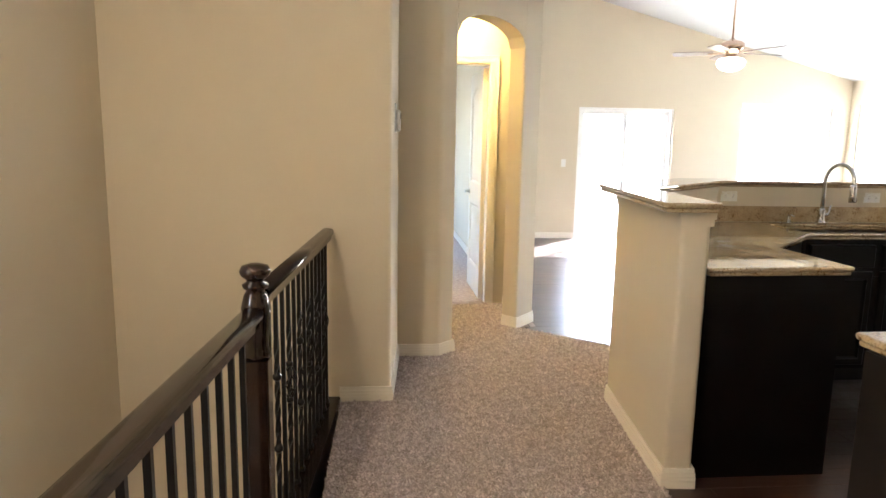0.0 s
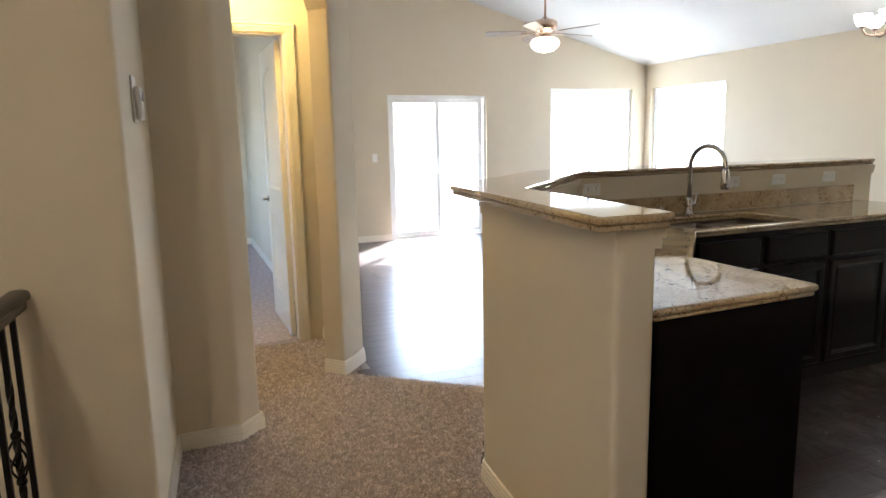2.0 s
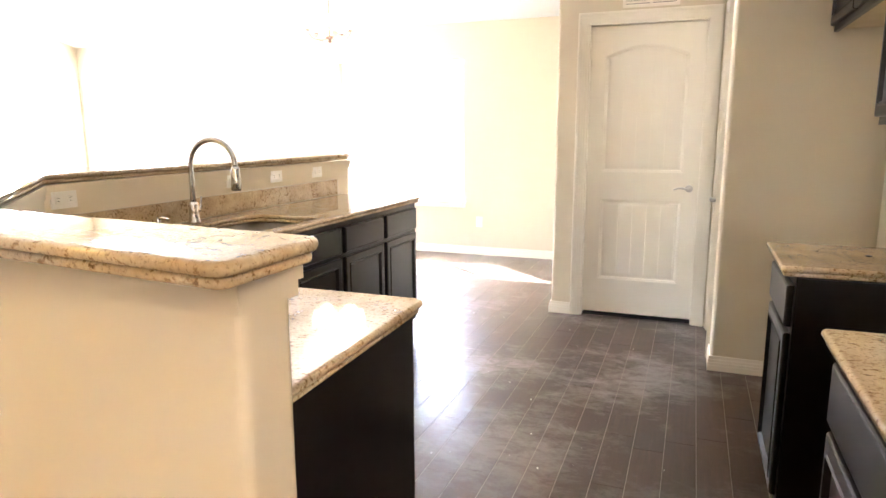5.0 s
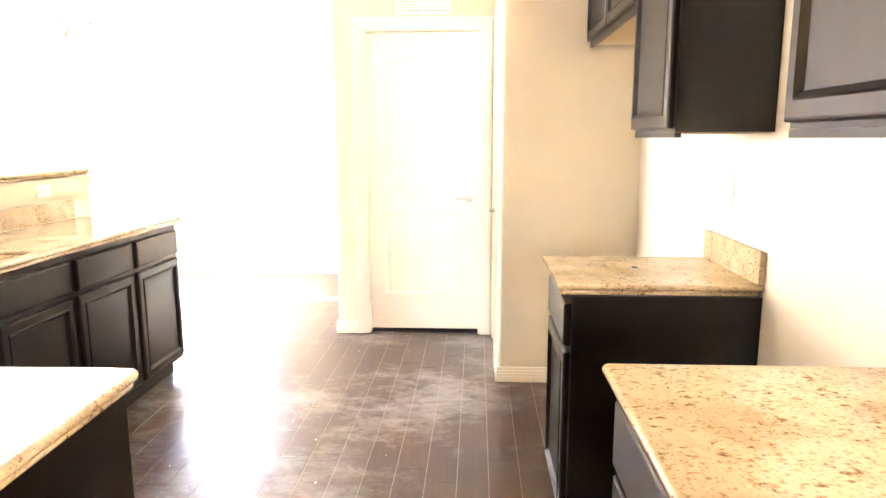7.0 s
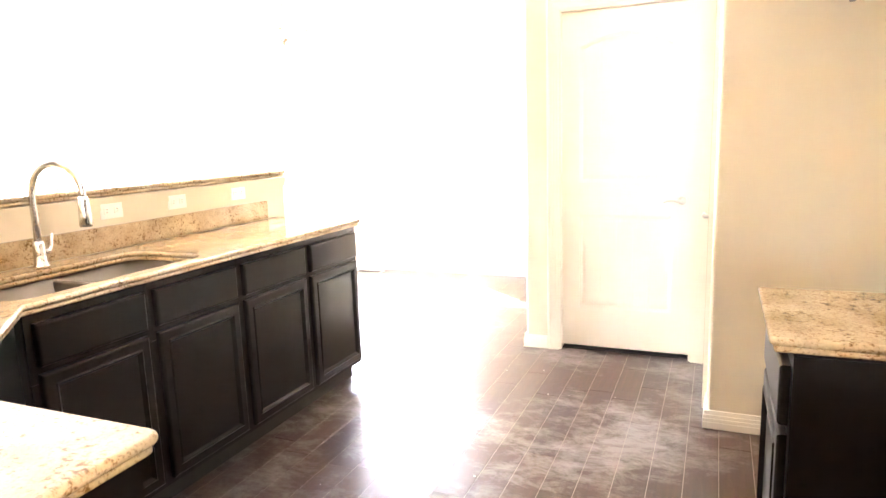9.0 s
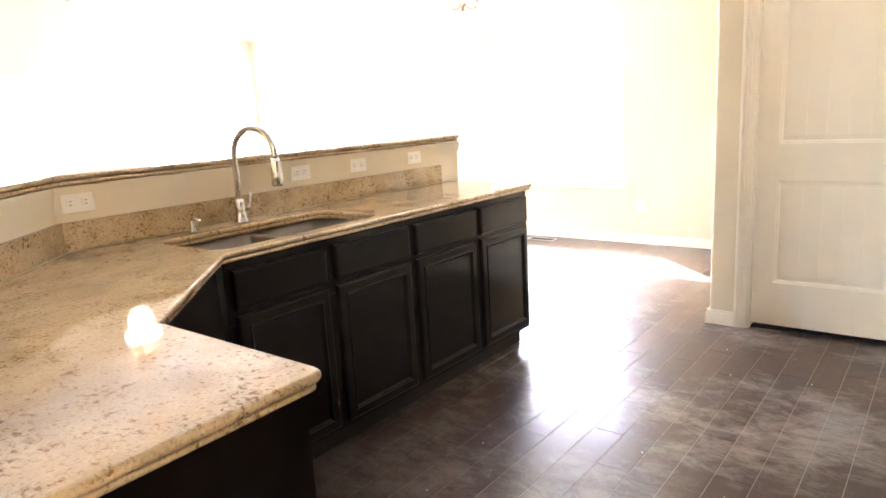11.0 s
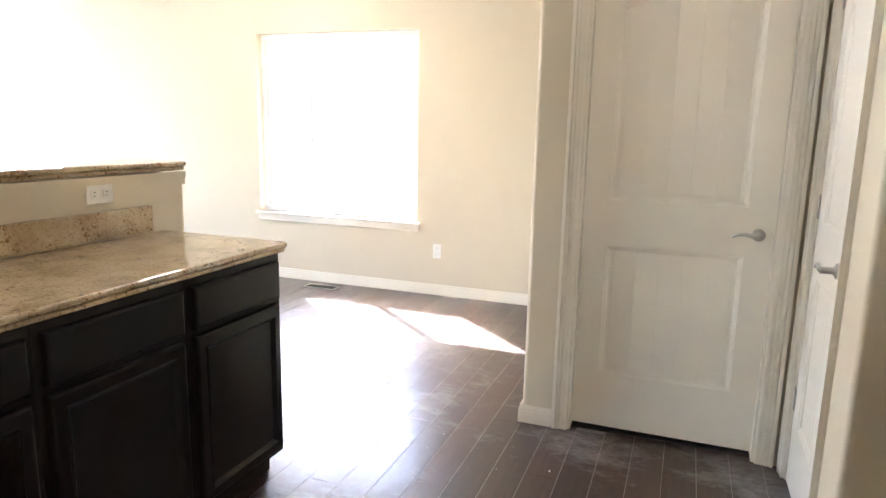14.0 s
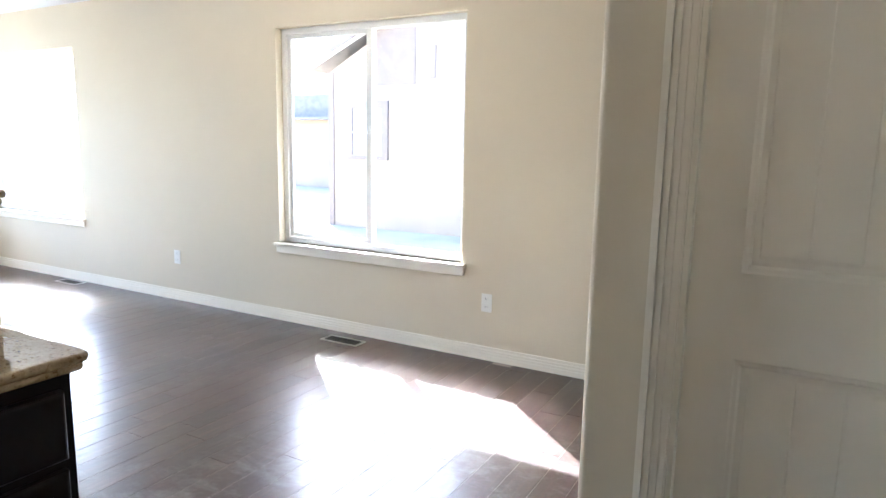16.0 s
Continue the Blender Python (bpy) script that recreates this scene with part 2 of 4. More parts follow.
def lathe(profile, segments=24, bm=None):
    """A turned shape about z from rows of radius, height."""
    bm = bm or bm_new()
    rings = []
    for r, z in profile:
        rings.append([bm.verts.new((r * math.cos(2 * math.pi * i / segments), r * math.sin(2 * math.pi * i / segments), z)) for i in range(segments)])
    for p, q in zip(rings, rings[1:]):
        for i in range(segments):
            bm.faces.new((p[i], p[(i + 1) % segments], q[(i + 1) % segments], q[i]))
    bm.faces.new(rings[0][::-1])
    bm.faces.new(rings[-1])
    for f in bm.faces:
        f.smooth = True
    return bm


def tube(points, radius, segments=12, bm=None, square=False):
    """A round bar along points; radius is a number or one for each point."""
    bm = bm or bm_new()
    pts = [Vector(p) for p in points]
    rs = radius if isinstance(radius, (list, tuple)) else [radius] * len(pts)
    rings = []
    side = None
    for i, p in enumerate(pts):
        d = (pts[min(i + 1, len(pts) - 1)] - pts[max(i - 1, 0)]).normalized()
        if side is None:
            side = d.orthogonal().normalized()
        side = (side - d * side.dot(d)).normalized()
        up = d.cross(side)
        rings.append([bm.verts.new(p + rs[i] * (math.cos(2 * math.pi * k / segments) * side + math.sin(2 * math.pi * k / segments) * up)) for k in range(segments)])
    for p, q in zip(rings, rings[1:]):
        for k in range(segments):
            bm.faces.new((p[k], p[(k + 1) % segments], q[(k + 1) % segments], q[k]))
    bm.faces.new(rings[0][::-1])
    bm.faces.new(rings[-1])
    if not square:
        for f in bm.faces:
            f.smooth = True
    return bm


def part(name, bm, mat, parent=None, label=""):
    me = bpy.data.meshes.new(name)
    bmesh.ops.recalc_face_normals(bm, faces=bm.faces[:])
    bm.to_mesh(me)
    bm.free()
    me.materials.append(mat)
    ob = new(name, me)
    if parent is not None:
        ob.parent = parent
    if label:
        ob["label"] = label
    return ob


def thing(name, m, label, category, group="", kind=""):
    ob = new(name)
    ob.empty_display_size = 0.1
    ob.matrix_world = m
    return tagged(ob, label, category, group, kind)


def structure(name, bm, mat, label, category):
    return tagged(part(name, bm, mat), label, category, kind="structure")


# ---- plan ----
WX, BY = 7.51, 10.126           # window wall, back wall
PX, PY0, PY1 = 5.50, 2.133, 3.22  # pantry wall
EX = 4.62                        # kitchen end wall
KY = 1.40                        # kitchen wall
EAVE, SLOPE, RIDGE = 2.45, 0.26, 3.0


def roof(x, y=0.0):
    return EAVE + SLOPE * (WX - x) if x > RIDGE else EAVE + SLOPE * (WX - RIDGE) - SLOPE * (RIDGE - x)


def wall(name, p0, p1, thick, label, openings=(), z0=0.0, top=None):
    """A wall whose face runs from p0 to p1, its body to the left of that line; openings as along0, along1, bottom, top."""
    top = top or roof
    p0, p1 = Vector((*p0, 0)), Vector((*p1, 0))
    d = (p1 - p0)
    length = d.length
    d.normalize()
    nrm = Vector((-d.y, d.x, 0))
    cuts = {0.0, length}
    for a, b, _, _ in openings:
        cuts |= {a, b}
    if (p0.x - RIDGE) * (p1.x - RIDGE) < 0:
        cuts.add((RIDGE - p0.x) / d.x)
    cuts = sorted(cuts)
    bm = bm_new()

    def piece(a, b, za, zb):
        q = [p0 + d * a, p0 + d * b, p0 + d * b + nrm * thick, p0 + d * a + nrm * thick]
        poly = [(v.x, v.y) for v in q]
        hts = zb if callable(zb) else (lambda x, y: zb)
        lo = [bm.verts.new((x, y, za)) for x, y in poly]
        hi = [bm.verts.new((x, y, hts(x, y))) for x, y in poly]
        bm.faces.new(lo[::-1])
        bm.faces.new(hi)
        for i in range(4):
            bm.faces.new((lo[i], lo[(i + 1) % 4], hi[(i + 1) % 4], hi[i]))

    for a, b in zip(cuts, cuts[1:]):
        mid = (a + b) / 2
        hole = [o for o in openings if o[0] < mid < o[1]]
        if not hole:
            piece(a, b, z0, top)
        else:
            if hole[0][2] > z0:
                piece(a, b, z0, hole[0][2])
            piece(a, b, hole[0][3], top)
    return structure(name, bm, WALL, label, "wall")


# ---- floors and ceiling ----
structure("ground", prism([(-300, -300), (300, -300), (300, 300), (-300, 300)], -3.2, -3.0), GRASS, "dry lawn around the house", "ground")
tagged(part("yard", prism([(7.66, -40), (60, -40), (60, 60), (7.66, 60)], -0.75, -0.45), GRASS), "level dry lawn beside the house", "lawn", kind="structure")
tagged(part("yard", prism([(-40, 10.95), (7.66, 10.95), (7.66, 60), (-40, 60)], -0.75, -0.45), GRASS), "level dry lawn behind the house", "lawn", kind="structure")
structure("subfloor", prism([(0.14, -1.6), (7.66, -1.6), (7.66, 10.28), (0.14, 10.28)], -0.25, -0.016), SEAM, "floor base under boards and carpet", "floor")
structure("bedroom_subfloor", prism([(-1.3, 6.0), (0.14, 6.0), (0.14, 10.9), (-1.3, 10.9)], -0.25, -0.016), SEAM, "floor base of the bedroom", "floor")

bmc = bm_new()
for x0, x1 in ((-1.3, RIDGE), (RIDGE, 8.35)):
    ys = (-1.75, 10.95)
    lo = [bmc.verts.new((x, y, roof(x))) for x, y in ((x0, ys[0]), (x1, ys[0]), (x1, ys[1]), (x0, ys[1]))]
    hi = [bmc.verts.new((v.co.x, v.co.y, v.co.z + 0.22)) for v in lo]
    bmc.faces.new(lo[::-1])
    bmc.faces.new(hi)
    for i in range(4):
        bmc.faces.new((lo[i], lo[(i + 1) % 4], hi[(i + 1) % 4], hi[i]))
structure("ceiling", bmc, CEIL, "white vaulted ceiling with fine texture", "ceiling")

# ---- walls ----
WZ0, WZ1 = 0.585, 2.09
wall("wall_east", (WX, BY + 0.15), (WX, -1.6), 0.15, "tan painted wall with two bright windows",
     [(BY + 0.15 - 9.99, BY + 0.15 - 8.49, WZ0, WZ1), (BY + 0.15 - 6.116, BY + 0.15 - 4.612, WZ0, WZ1)])
wall("wall_north", (1.54, BY), (WX, BY), 0.15, "tan painted gable wall with glass door and window",
     [(3.235 - 1.54, 4.71 - 1.54, 0.0, 1.975), (5.768 - 1.54, 7.27 - 1.54, WZ0, WZ1)])
wall("wall_living_west", (1.54, 5.40), (1.54, BY + 0.15), 0.12, "tan painted living room side wall")
wall("wall_pantry", (PX, PY1 - 0.12), (PX, PY0), 0.12, "tan painted pantry wall with door opening", [(PY1 - 0.12 - 3.008, PY1 - 0.12 - 2.235, 0, 2.05)])
wall("wall_closet", (PX + 0.12, PY0), (4.80, PY0), 0.12, "tan painted closet wall with narrow door opening", [(PX + 0.12 - 5.405, PX + 0.12 - 4.895, 0, 2.05)])
# three unseen walls added so no sky light leaks under the doors
wall("unseen_pantry_back", (WX, PY0), (PX + 0.12, PY0), 0.12, "unseen plain wall added to keep sky light out of the pantry")
wall("unseen_closet_side", (PX + 0.12, PY0 - 0.12), (PX + 0.12, KY - 0.12), -0.12, "unseen plain wall added to keep sky light out at the closet side")
wall("unseen_closet_back", (PX, KY - 0.12), (EX, KY - 0.12), -0.12, "unseen plain wall added to keep sky light out behind the closet")
wall("wall_kitchen_end", (EX, PY0 - 0.12), (EX, KY - 0.12), 0.12, "tan painted end wall of the kitchen")
wall("wall_kitchen", (EX, KY), (1.45, KY), 0.12, "tan painted kitchen wall behind the counters")
wall("wall_entry_east", (1.45, KY), (1.45, -1.6), 0.12, "tan painted entry wall")
# carried below the floor to keep sky light out of the stairwell
wall("wall_south", (1.57, -1.6), (-1.0, -1.6), 0.15, "tan painted wall behind the entry", z0=-3.0)
# unseen wall and floor added to block sky light from under the landing
structure("light_stop_wall", prism([(0.145, -1.6), (0.26, -1.6), (0.26, 3.94), (0.145, 3.94)], -3.0, -0.252), WALL, "unseen tan wall added under the landing to stop sky light", "wall")
structure("light_stop_floor", prism([(-1.0, -1.6), (0.144, -1.6), (0.144, 3.81), (-1.0, 3.81)], -2.99, -2.93), SEAM, "unseen floor added below the stairs to stop sky light", "floor")
# the cut-out is for an added, unseen window that lets fill light in
wall("wall_stair_west", (-1.0, -1.75), (-1.0, 3.94), 0.15, "tan painted stairwell side wall", [(2.75, 3.20, 1.1, 1.75)], z0=-3.0)


def block(name, poly, label, z0=0.0):
    return structure(name, prism(poly, z0, lambda x, y: roof(x)), WALL, label, "wall")


def fillet(poly, corners, r=0.03, n=5):
    """Rounds the numbered corners of a plan outline."""
    out = []
    for i, p in enumerate(poly):
        p = Vector(p)
        if i not in corners:
            out.append(tuple(p))
            continue
        a = (Vector(poly[i - 1]) - p).normalized() * r
        b = (Vector(poly[(i + 1) % len(poly)]) - p).normalized() * r
        for k in range(n + 1):
            s = k / n
            out.append(tuple((1 - s) ** 2 * (p + a) + 2 * s * (1 - s) * p + s ** 2 * (p + b)))
    return out


block("wall_nook_south", fillet([(WX, PY1), (PX, PY1), (PX, PY1 - 0.12), (WX, PY1 - 0.12)], {1}, 0.022, 7), "tan painted wall of the dining nook with rounded corner")
block("wall_closet_end", fillet([(4.80, PY0), (EX, PY0), (EX, PY0 - 0.12), (4.80, PY0 - 0.12)], {1}, 0.022, 7), "tan painted rounded end of the closet wall")
block("wall_stair_north", fillet([(-1.0, 3.819), (0.412, 3.819), (0.460, 4.565), (0.34, 4.565), (0.31, 3.94), (-1.0, 3.94)], {1}, 0.022, 7), "tan painted stairwell end wall with rounded corner", -3.0)
block("wall_hall_pier", fillet([(0.460, 4.565), (0.730, 4.565), (0.832, 4.66), (0.75, 4.80), (0.69, 4.72), (0.34, 4.72), (0.34, 4.565)], {1, 2}, 0.02, 6), "tan painted pier beside the arch")
block("wall_arch_pier", fillet([(1.375, 5.205), (1.54, 5.40), (1.54, 6.0), (1.42, 6.0), (1.42, 5.46), (1.285, 5.31)], {0, 1}, 0.02, 6), "tan painted pier of the arched opening")
# arched header over the hall opening
def arch_header():
    a, b = Vector((0.832, 4.66)), Vector((1.375, 5.205))
    back = Vector((-0.093, 0.103))
    bm, n = bm_new(), 20
    front_lo, back_lo, front_hi, back_hi = [], [], [], []
    for i in range(n + 1):
        s = i / n
        p = a.lerp(b, s)
        z = 2.075 + 0.155 * math.sqrt(max(0.0, 1 - (2 * s - 1) ** 2))
        q = p + back
        front_lo.append(bm.verts.new((p.x, p.y, z)))
        back_lo.append(bm.verts.new((q.x, q.y, z)))
        front_hi.append(bm.verts.new((p.x, p.y, roof(p.x))))
        back_hi.append(bm.verts.new((q.x, q.y, roof(q.x))))
    for i in range(n):
        bm.faces.new((front_lo[i], front_lo[i + 1], front_hi[i + 1], front_hi[i]))
        bm.faces.new((back_lo[i + 1], back_lo[i], back_hi[i], back_hi[i + 1]))
        bm.faces.new((front_lo[i + 1], front_lo[i], back_lo[i], back_lo[i + 1]))
        bm.faces.new((front_hi[i], front_hi[i + 1], back_hi[i + 1], back_hi[i]))
    for i in (0, n):
        bm.faces.new((front_lo[i], front_hi[i], back_hi[i], back_lo[i]))
    return bm


structure("wall_arch", arch_header(), WALL, "tan painted arched header over the hall opening", "wall")
wall("wall_hall_west", (0.46, 4.72), (0.46, 6.0), 0.12, "warm lit hall side wall")
wall("wall_hall_north", (-1.3, 6.0), (1.42, 6.0), 0.12, "hall wall with bedroom door opening", [(1.785, 2.56, 0, 2.06)])
wall("wall_bedroom_west", (-1.3, 5.88), (-1.3, 10.95), 0.15, "pale bedroom wall with window", [(1.6, 3.4, 0.6, 2.1)])
wall("wall_bedroom_north", (-1.3, 10.8), (1.54, 10.8), 0.15, "pale bedroom end wall")
wall("wall_bedroom_east", (1.54, 10.95), (1.54, BY + 0.15), -0.12, "pale bedroom side wall")
structure("hall_ceiling", box(0.46, 4.9, 2.62, 1.42, 6.0, 2.68), CEIL, "low hall ceiling behind the arch", "ceiling")

# half wall of the breakfast bar
HALF_IN = [(1.642, 2.85), (1.735, 3.735), (2.545, 4.545), (4.86, 4.545)]
HALF_OUT = [(4.86, 4.665), (2.495, 4.665), (1.607, 3.785), (1.527, 2.86)]
structure("half_wall", prism(fillet(HALF_IN + HALF_OUT, {0, 3, 4, 7}, 0.022, 7), 0, 1.13), WALL, "tan painted half wall under the raised bar", "half wall")


def rounded_slab(poly, z0, z1, radius=0.014, holes=()):
    """A stone slab on a plan outline with rounded rims and cut-outs."""
    bm = bm_new()
    edges = []
    for loop in (poly, *holes):
        vs = [bm.verts.new((x, y, z1)) for x, y in loop]
        edges += [bm.edges.new((vs[i], vs[(i + 1) % len(vs)])) for i in range(len(vs))]
    bmesh.ops.triangle_fill(bm, use_beauty=True, use_dissolve=False, edges=edges)
    bmesh.ops.dissolve_limit(bm, angle_limit=0.01, verts=bm.verts[:], edges=bm.edges[:])
    bmesh.ops.recalc_face_normals(bm, faces=bm.faces[:])
    if bm.faces[0].normal.z < 0:
        bmesh.ops.reverse_faces(bm, faces=bm.faces[:])
    ext = bmesh.ops.extrude_face_region(bm, geom=bm.faces[:])
    for v in [g for g in ext["geom"] if isinstance(g, bmesh.types.BMVert)]:
        v.co.z = z0
    bmesh.ops.recalc_face_normals(bm, faces=bm.faces[:])
    rim = [e for e in bm.edges if len(e.link_faces) == 2 and abs(e.link_faces[0].normal.z) + abs(e.link_faces[1].normal.z) < 1.5
           and abs(e.link_faces[0].normal.z) + abs(e.link_faces[1].normal.z) > 0.5]
    bmesh.ops.bevel(bm, geom=rim, offset=radius, segments=4, profile=0.5, affect='EDGES')
    for f in bm.faces:
        f.smooth = abs(f.normal.z) < 0.98
    return bm


def inset_outline(poly, d):
    """The outline moved inwards by d."""
    area = sum(a[0] * b[1] - b[0] * a[1] for a, b in zip(poly, poly[1:] + poly[:1]))
    s = 1 if area > 0 else -1
    res = []
    for i, p in enumerate(poly):
        p, q, r = Vector(poly[i - 1]), Vector(p), Vector(poly[(i + 1) % len(poly)])
        d0, d1 = (q - p).normalized(), (r - q).normalized()
        n0, n1 = Vector((-d0.y, d0.x)) * s, Vector((-d1.y, d1.x)) * s
        m = (n0 + n1).normalized()
        res.append(tuple(q + m * (d / max(0.4, m.dot(n0)))))
    return res


def moulded_slab(thing_ob, poly, z0, z1, holes=()):
    """A slab with an ogee rim: a rounded upper lip over a set-back lower lip."""
    zm = z0 + (z1 - z0) * 0.45
    part("slab", rounded_slab(poly, zm, z1, 0.009, holes), GRANITE, thing_ob)
    part("lower_lip", rounded_slab(inset_outline(poly, 0.010), z0, zm - 0.0004, 0.006, holes), GRANITE, thing_ob)


BAR = [(1.432, 2.805), (1.660, 2.800), (1.752, 3.722), (2.575, 4.555), (4.905, 4.555), (4.905, 4.88), (2.43, 4.88), (1.575, 4.02)]
bar_top = thing("bar_top", pose(0, 0, 0), "raised polished beige granite bar top on the half wall", "bar top")
moulded_slab(bar_top, fillet(BAR, {0, 1, 4, 5}, 0.03), 1.140, 1.178)


def offset_strip(line, out, z0, z1, t):
    """A strip that follows a line, set off to its right by out and t thick."""
    def shift(k):
        pts = [Vector(p) for p in line]
        res = []
        for i, p in enumerate(pts):
            d0 = (p - pts[i - 1]).normalized() if i else (pts[1] - p).normalized()
            d1 = (pts[i + 1] - p).normalized() if i < len(pts) - 1 else d0
            n0, n1 = Vector((d0.y, -d0.x)), Vector((d1.y, -d1.x))
            m = (n0 + n1).normalized()
            res.append(tuple(p + m * (k / max(0.3, m.dot(n0)))))
        return res
    return prism(shift(out) + shift(out + t)[::-1], z0, z1)


# trim moulding under the bar top: two steps round the wall
half_ring = [(4.86, 4.545), (2.545, 4.545), (1.735, 3.735), (1.642, 2.85), (1.527, 2.86), (1.607, 3.785), (2.495, 4.665), (4.86, 4.665)]
bm = offset_strip(half_ring, -0.0125, 1.112, 1.139, 0.012)
bm2 = offset_strip(half_ring, -0.0065, 1.085, 1.112, 0.006)
merge(bm, bm2)
structure("bar_trim", bm, WALL, "tan painted moulding under the bar top", "trim")

# ---- worktop, sink and faucet ----
def rrect(x0, y0, x1, y1, r, n=5):
    pts = []
    for cx, cy, a0 in ((x1 - r, y1 - r, 0), (x0 + r, y1 - r, 90), (x0 + r, y0 + r, 180), (x1 - r, y0 + r, 270)):
        for k in range(n + 1):
            a = radians(a0 + 90 * k / n)
            pts.append((cx + r * math.cos(a), cy + r * math.sin(a)))
    return pts


CT0, CT1 = 0.878, 0.914
COUNTER = [(1.665, 2.885), (2.305, 2.905), (2.300, 3.425), (2.790, 3.935), (4.715, 3.935), (4.715, 4.525), (2.553, 4.525), (1.748, 3.73)]
worktop = thing("worktop", pose(0, 0, 0), "polished beige granite worktop with angled corner and sink cut-out", "worktop")
SINK = (2.815, 4.005, 3.585, 4.39)
moulded_slab(worktop, fillet(COUNTER, {1, 4}, 0.03), CT0, CT1, [rrect(*SINK, 0.06)])
part("backsplash", offset_strip([(4.66, 4.543), (2.546, 4.543), (1.737, 3.733), (1.652, 2.93)], -0.02, CT1 + 0.001, 1.016, 0.018), GRANITE, worktop)


def bowl(x0, y0, x1, y1, depth):
    bm = bm_new()
    rows = []
    for inset, z, r in ((-0.012, 0.876, 0.06), (0.0, 0.874, 0.06), (0.012, 0.866 - depth * 0.9, 0.06), (0.045, 0.868 - depth, 0.06)):
        rows.append([bm.verts.new((x, y, z)) for x, y in rrect(x0 + inset, y0 + inset, x1 - inset, y1 - inset, r)])
    for p, q in zip(rows, rows[1:]):
        for i in range(len(p)):
            bm.faces.new((p[i], p[(i + 1) % len(p)], q[(i + 1) % len(p)], q[i]))
    bm.faces.new(rows[-1])
    for f in bm.faces:
        f.smooth = True
    return bm


sink = thing("sink", pose(0, 0, 0), "brushed steel double bowl sink under the granite", "sink")
part("bowl", bowl(2.81, 4.0, 3.19, 4.395, 0.19), STEEL, sink)
part("bowl", bowl(3.205, 4.0, 3.59, 4.395, 0.19), STEEL, sink)
part("divider", box(3.184, 4.03, 0.78, 3.211, 4.38, 0.874, 0.008), STEEL, sink)
for cx in (3.01, 3.385):
    ob = part("drain", lathe([(0.042, 0.0), (0.042, 0.004), (0.03, 0.002), (0.012, 0.006)]), CHROME, sink)
    ob.matrix_basis = pose(cx, 4.22, 0.681)

faucet = thing("kitchen_faucet", pose(3.215, 4.45, CT1, 0, 0, 9), "chrome gooseneck pull-down kitchen faucet on the worktop", "faucet")
part("base", lathe([(0.030, 0), (0.030, 0.008), (0.024, 0.014), (0.022, 0.05), (0.022, 0.085), (0.016, 0.10)]), CHROME, faucet)
R = 0.112
neck = [(0, 0, 0.09), (0, 0, 0.18), (0, 0, 0.273)] + [(0, -R + R * math.cos(radians(a)), 0.273 + R * math.sin(radians(a))) for a in range(15, 181, 15)] + [(0, -2 * R, 0.255)]
part("spout", tube(neck, 0.0125, 14), CHROME, faucet)
part("spray_head", tube([(0, -2 * R, 0.265), (0, -2 * R, 0.25), (0, -2 * R, 0.20), (0, -2 * R, 0.165), (0, -2 * R, 0.155)], [0.0145, 0.019, 0.0215, 0.024, 0.020], 16), CHROME, faucet)
part("lever", tube([(0.02, 0, 0.055), (0.045, 0, 0.057), (0.058, 0, 0.075), (0.066, 0, 0.12)], [0.011, 0.010, 0.006, 0.005], 10), CHROME, faucet)
soap = thing("soap_dispenser", pose(2.99, 4.445, CT1), "small chrome soap dispenser on the worktop", "dispenser")
part("base", lathe([(0.018, 0), (0.018, 0.006), (0.012, 0.01), (0.011, 0.04), (0.008, 0.045), (0.008, 0.055)], 16), CHROME, soap)
part("nozzle", tube([(0, 0, 0.05), (0, -0.02, 0.055), (0, -0.055, 0.050)], [0.008, 0.007, 0.005], 10), CHROME, soap)


# ---- cabinets ----
def recessed(w, h, t=0.02, frame_w=0.052, depth=0.011):
    """A cabinet door about its lower corner, facing -y: a frame with a moulded, sunk panel."""
    bm = box(0, -t, 0, w, 0, h)
    bmesh.ops.recalc_face_normals(bm, faces=bm.faces[:])
    bm.normal_update()
    bm.faces.ensure_lookup_table()
    front = min(bm.faces, key=lambda f: f.calc_center_median().y)
    outer = [e for e in front.edges]
    if frame_w:
        bmesh.ops.inset_region(bm, faces=[front], thickness=frame_w)
        bmesh.ops.inset_region(bm, faces=[front], thickness=0.006, depth=0.004)
        bmesh.ops.inset_region(bm, faces=[front], thickness=0.017, depth=-depth - 0.002)
    bmesh.ops.bevel(bm, geom=[e for e in outer if e.is_valid], offset=0.009, segments=3, profile=0.5, affect='EDGES')
    return bm


def base_cabinet(m, w, depth=0.565, label="", group="base cabinets", sink_under=False):
    """A base unit about its front lower left corner, facing -y; toe kick below."""
    c = thing("base_cabinet", m, label or "espresso stained base cabinet with drawer above a panelled door", "cabinet", group)
    bm = box(0, 0, 0.10, w, depth, 0.66 if sink_under else CT0 - 0.002)
    if sink_under:
        merge(bm, box(0, 0, 0.661, w, 0.03, CT0 - 0.002))
    part("body", bm, CABINET, c)
    part("toe_kick", box(0.0, 0.065, 0.0, w, depth, 0.099), KICK, c)
    gap = 0.022
    d = part("drawer_front", recessed(w - 2 * gap, 0.135, 0.022, 0), CABINET, c)
    d.matrix_basis = pose(gap, -0.001, 0.712)
    d = part("door", recessed(w - 2 * gap, 0.565), CABINET, c)
    d.matrix_basis = pose(gap, -0.001, 0.125)
    return c


CF = 3.968
units = ((2.80, 3.245), (3.245, 3.715), (3.715, 4.205), (4.205, 4.685))
for i, (a, b) in enumerate(units):
    base_cabinet(pose(a, CF, 0), b - a - 0.001, sink_under=i < 2, label="espresso sink base cabinet with drawer front and panelled door" if i < 2 else "")
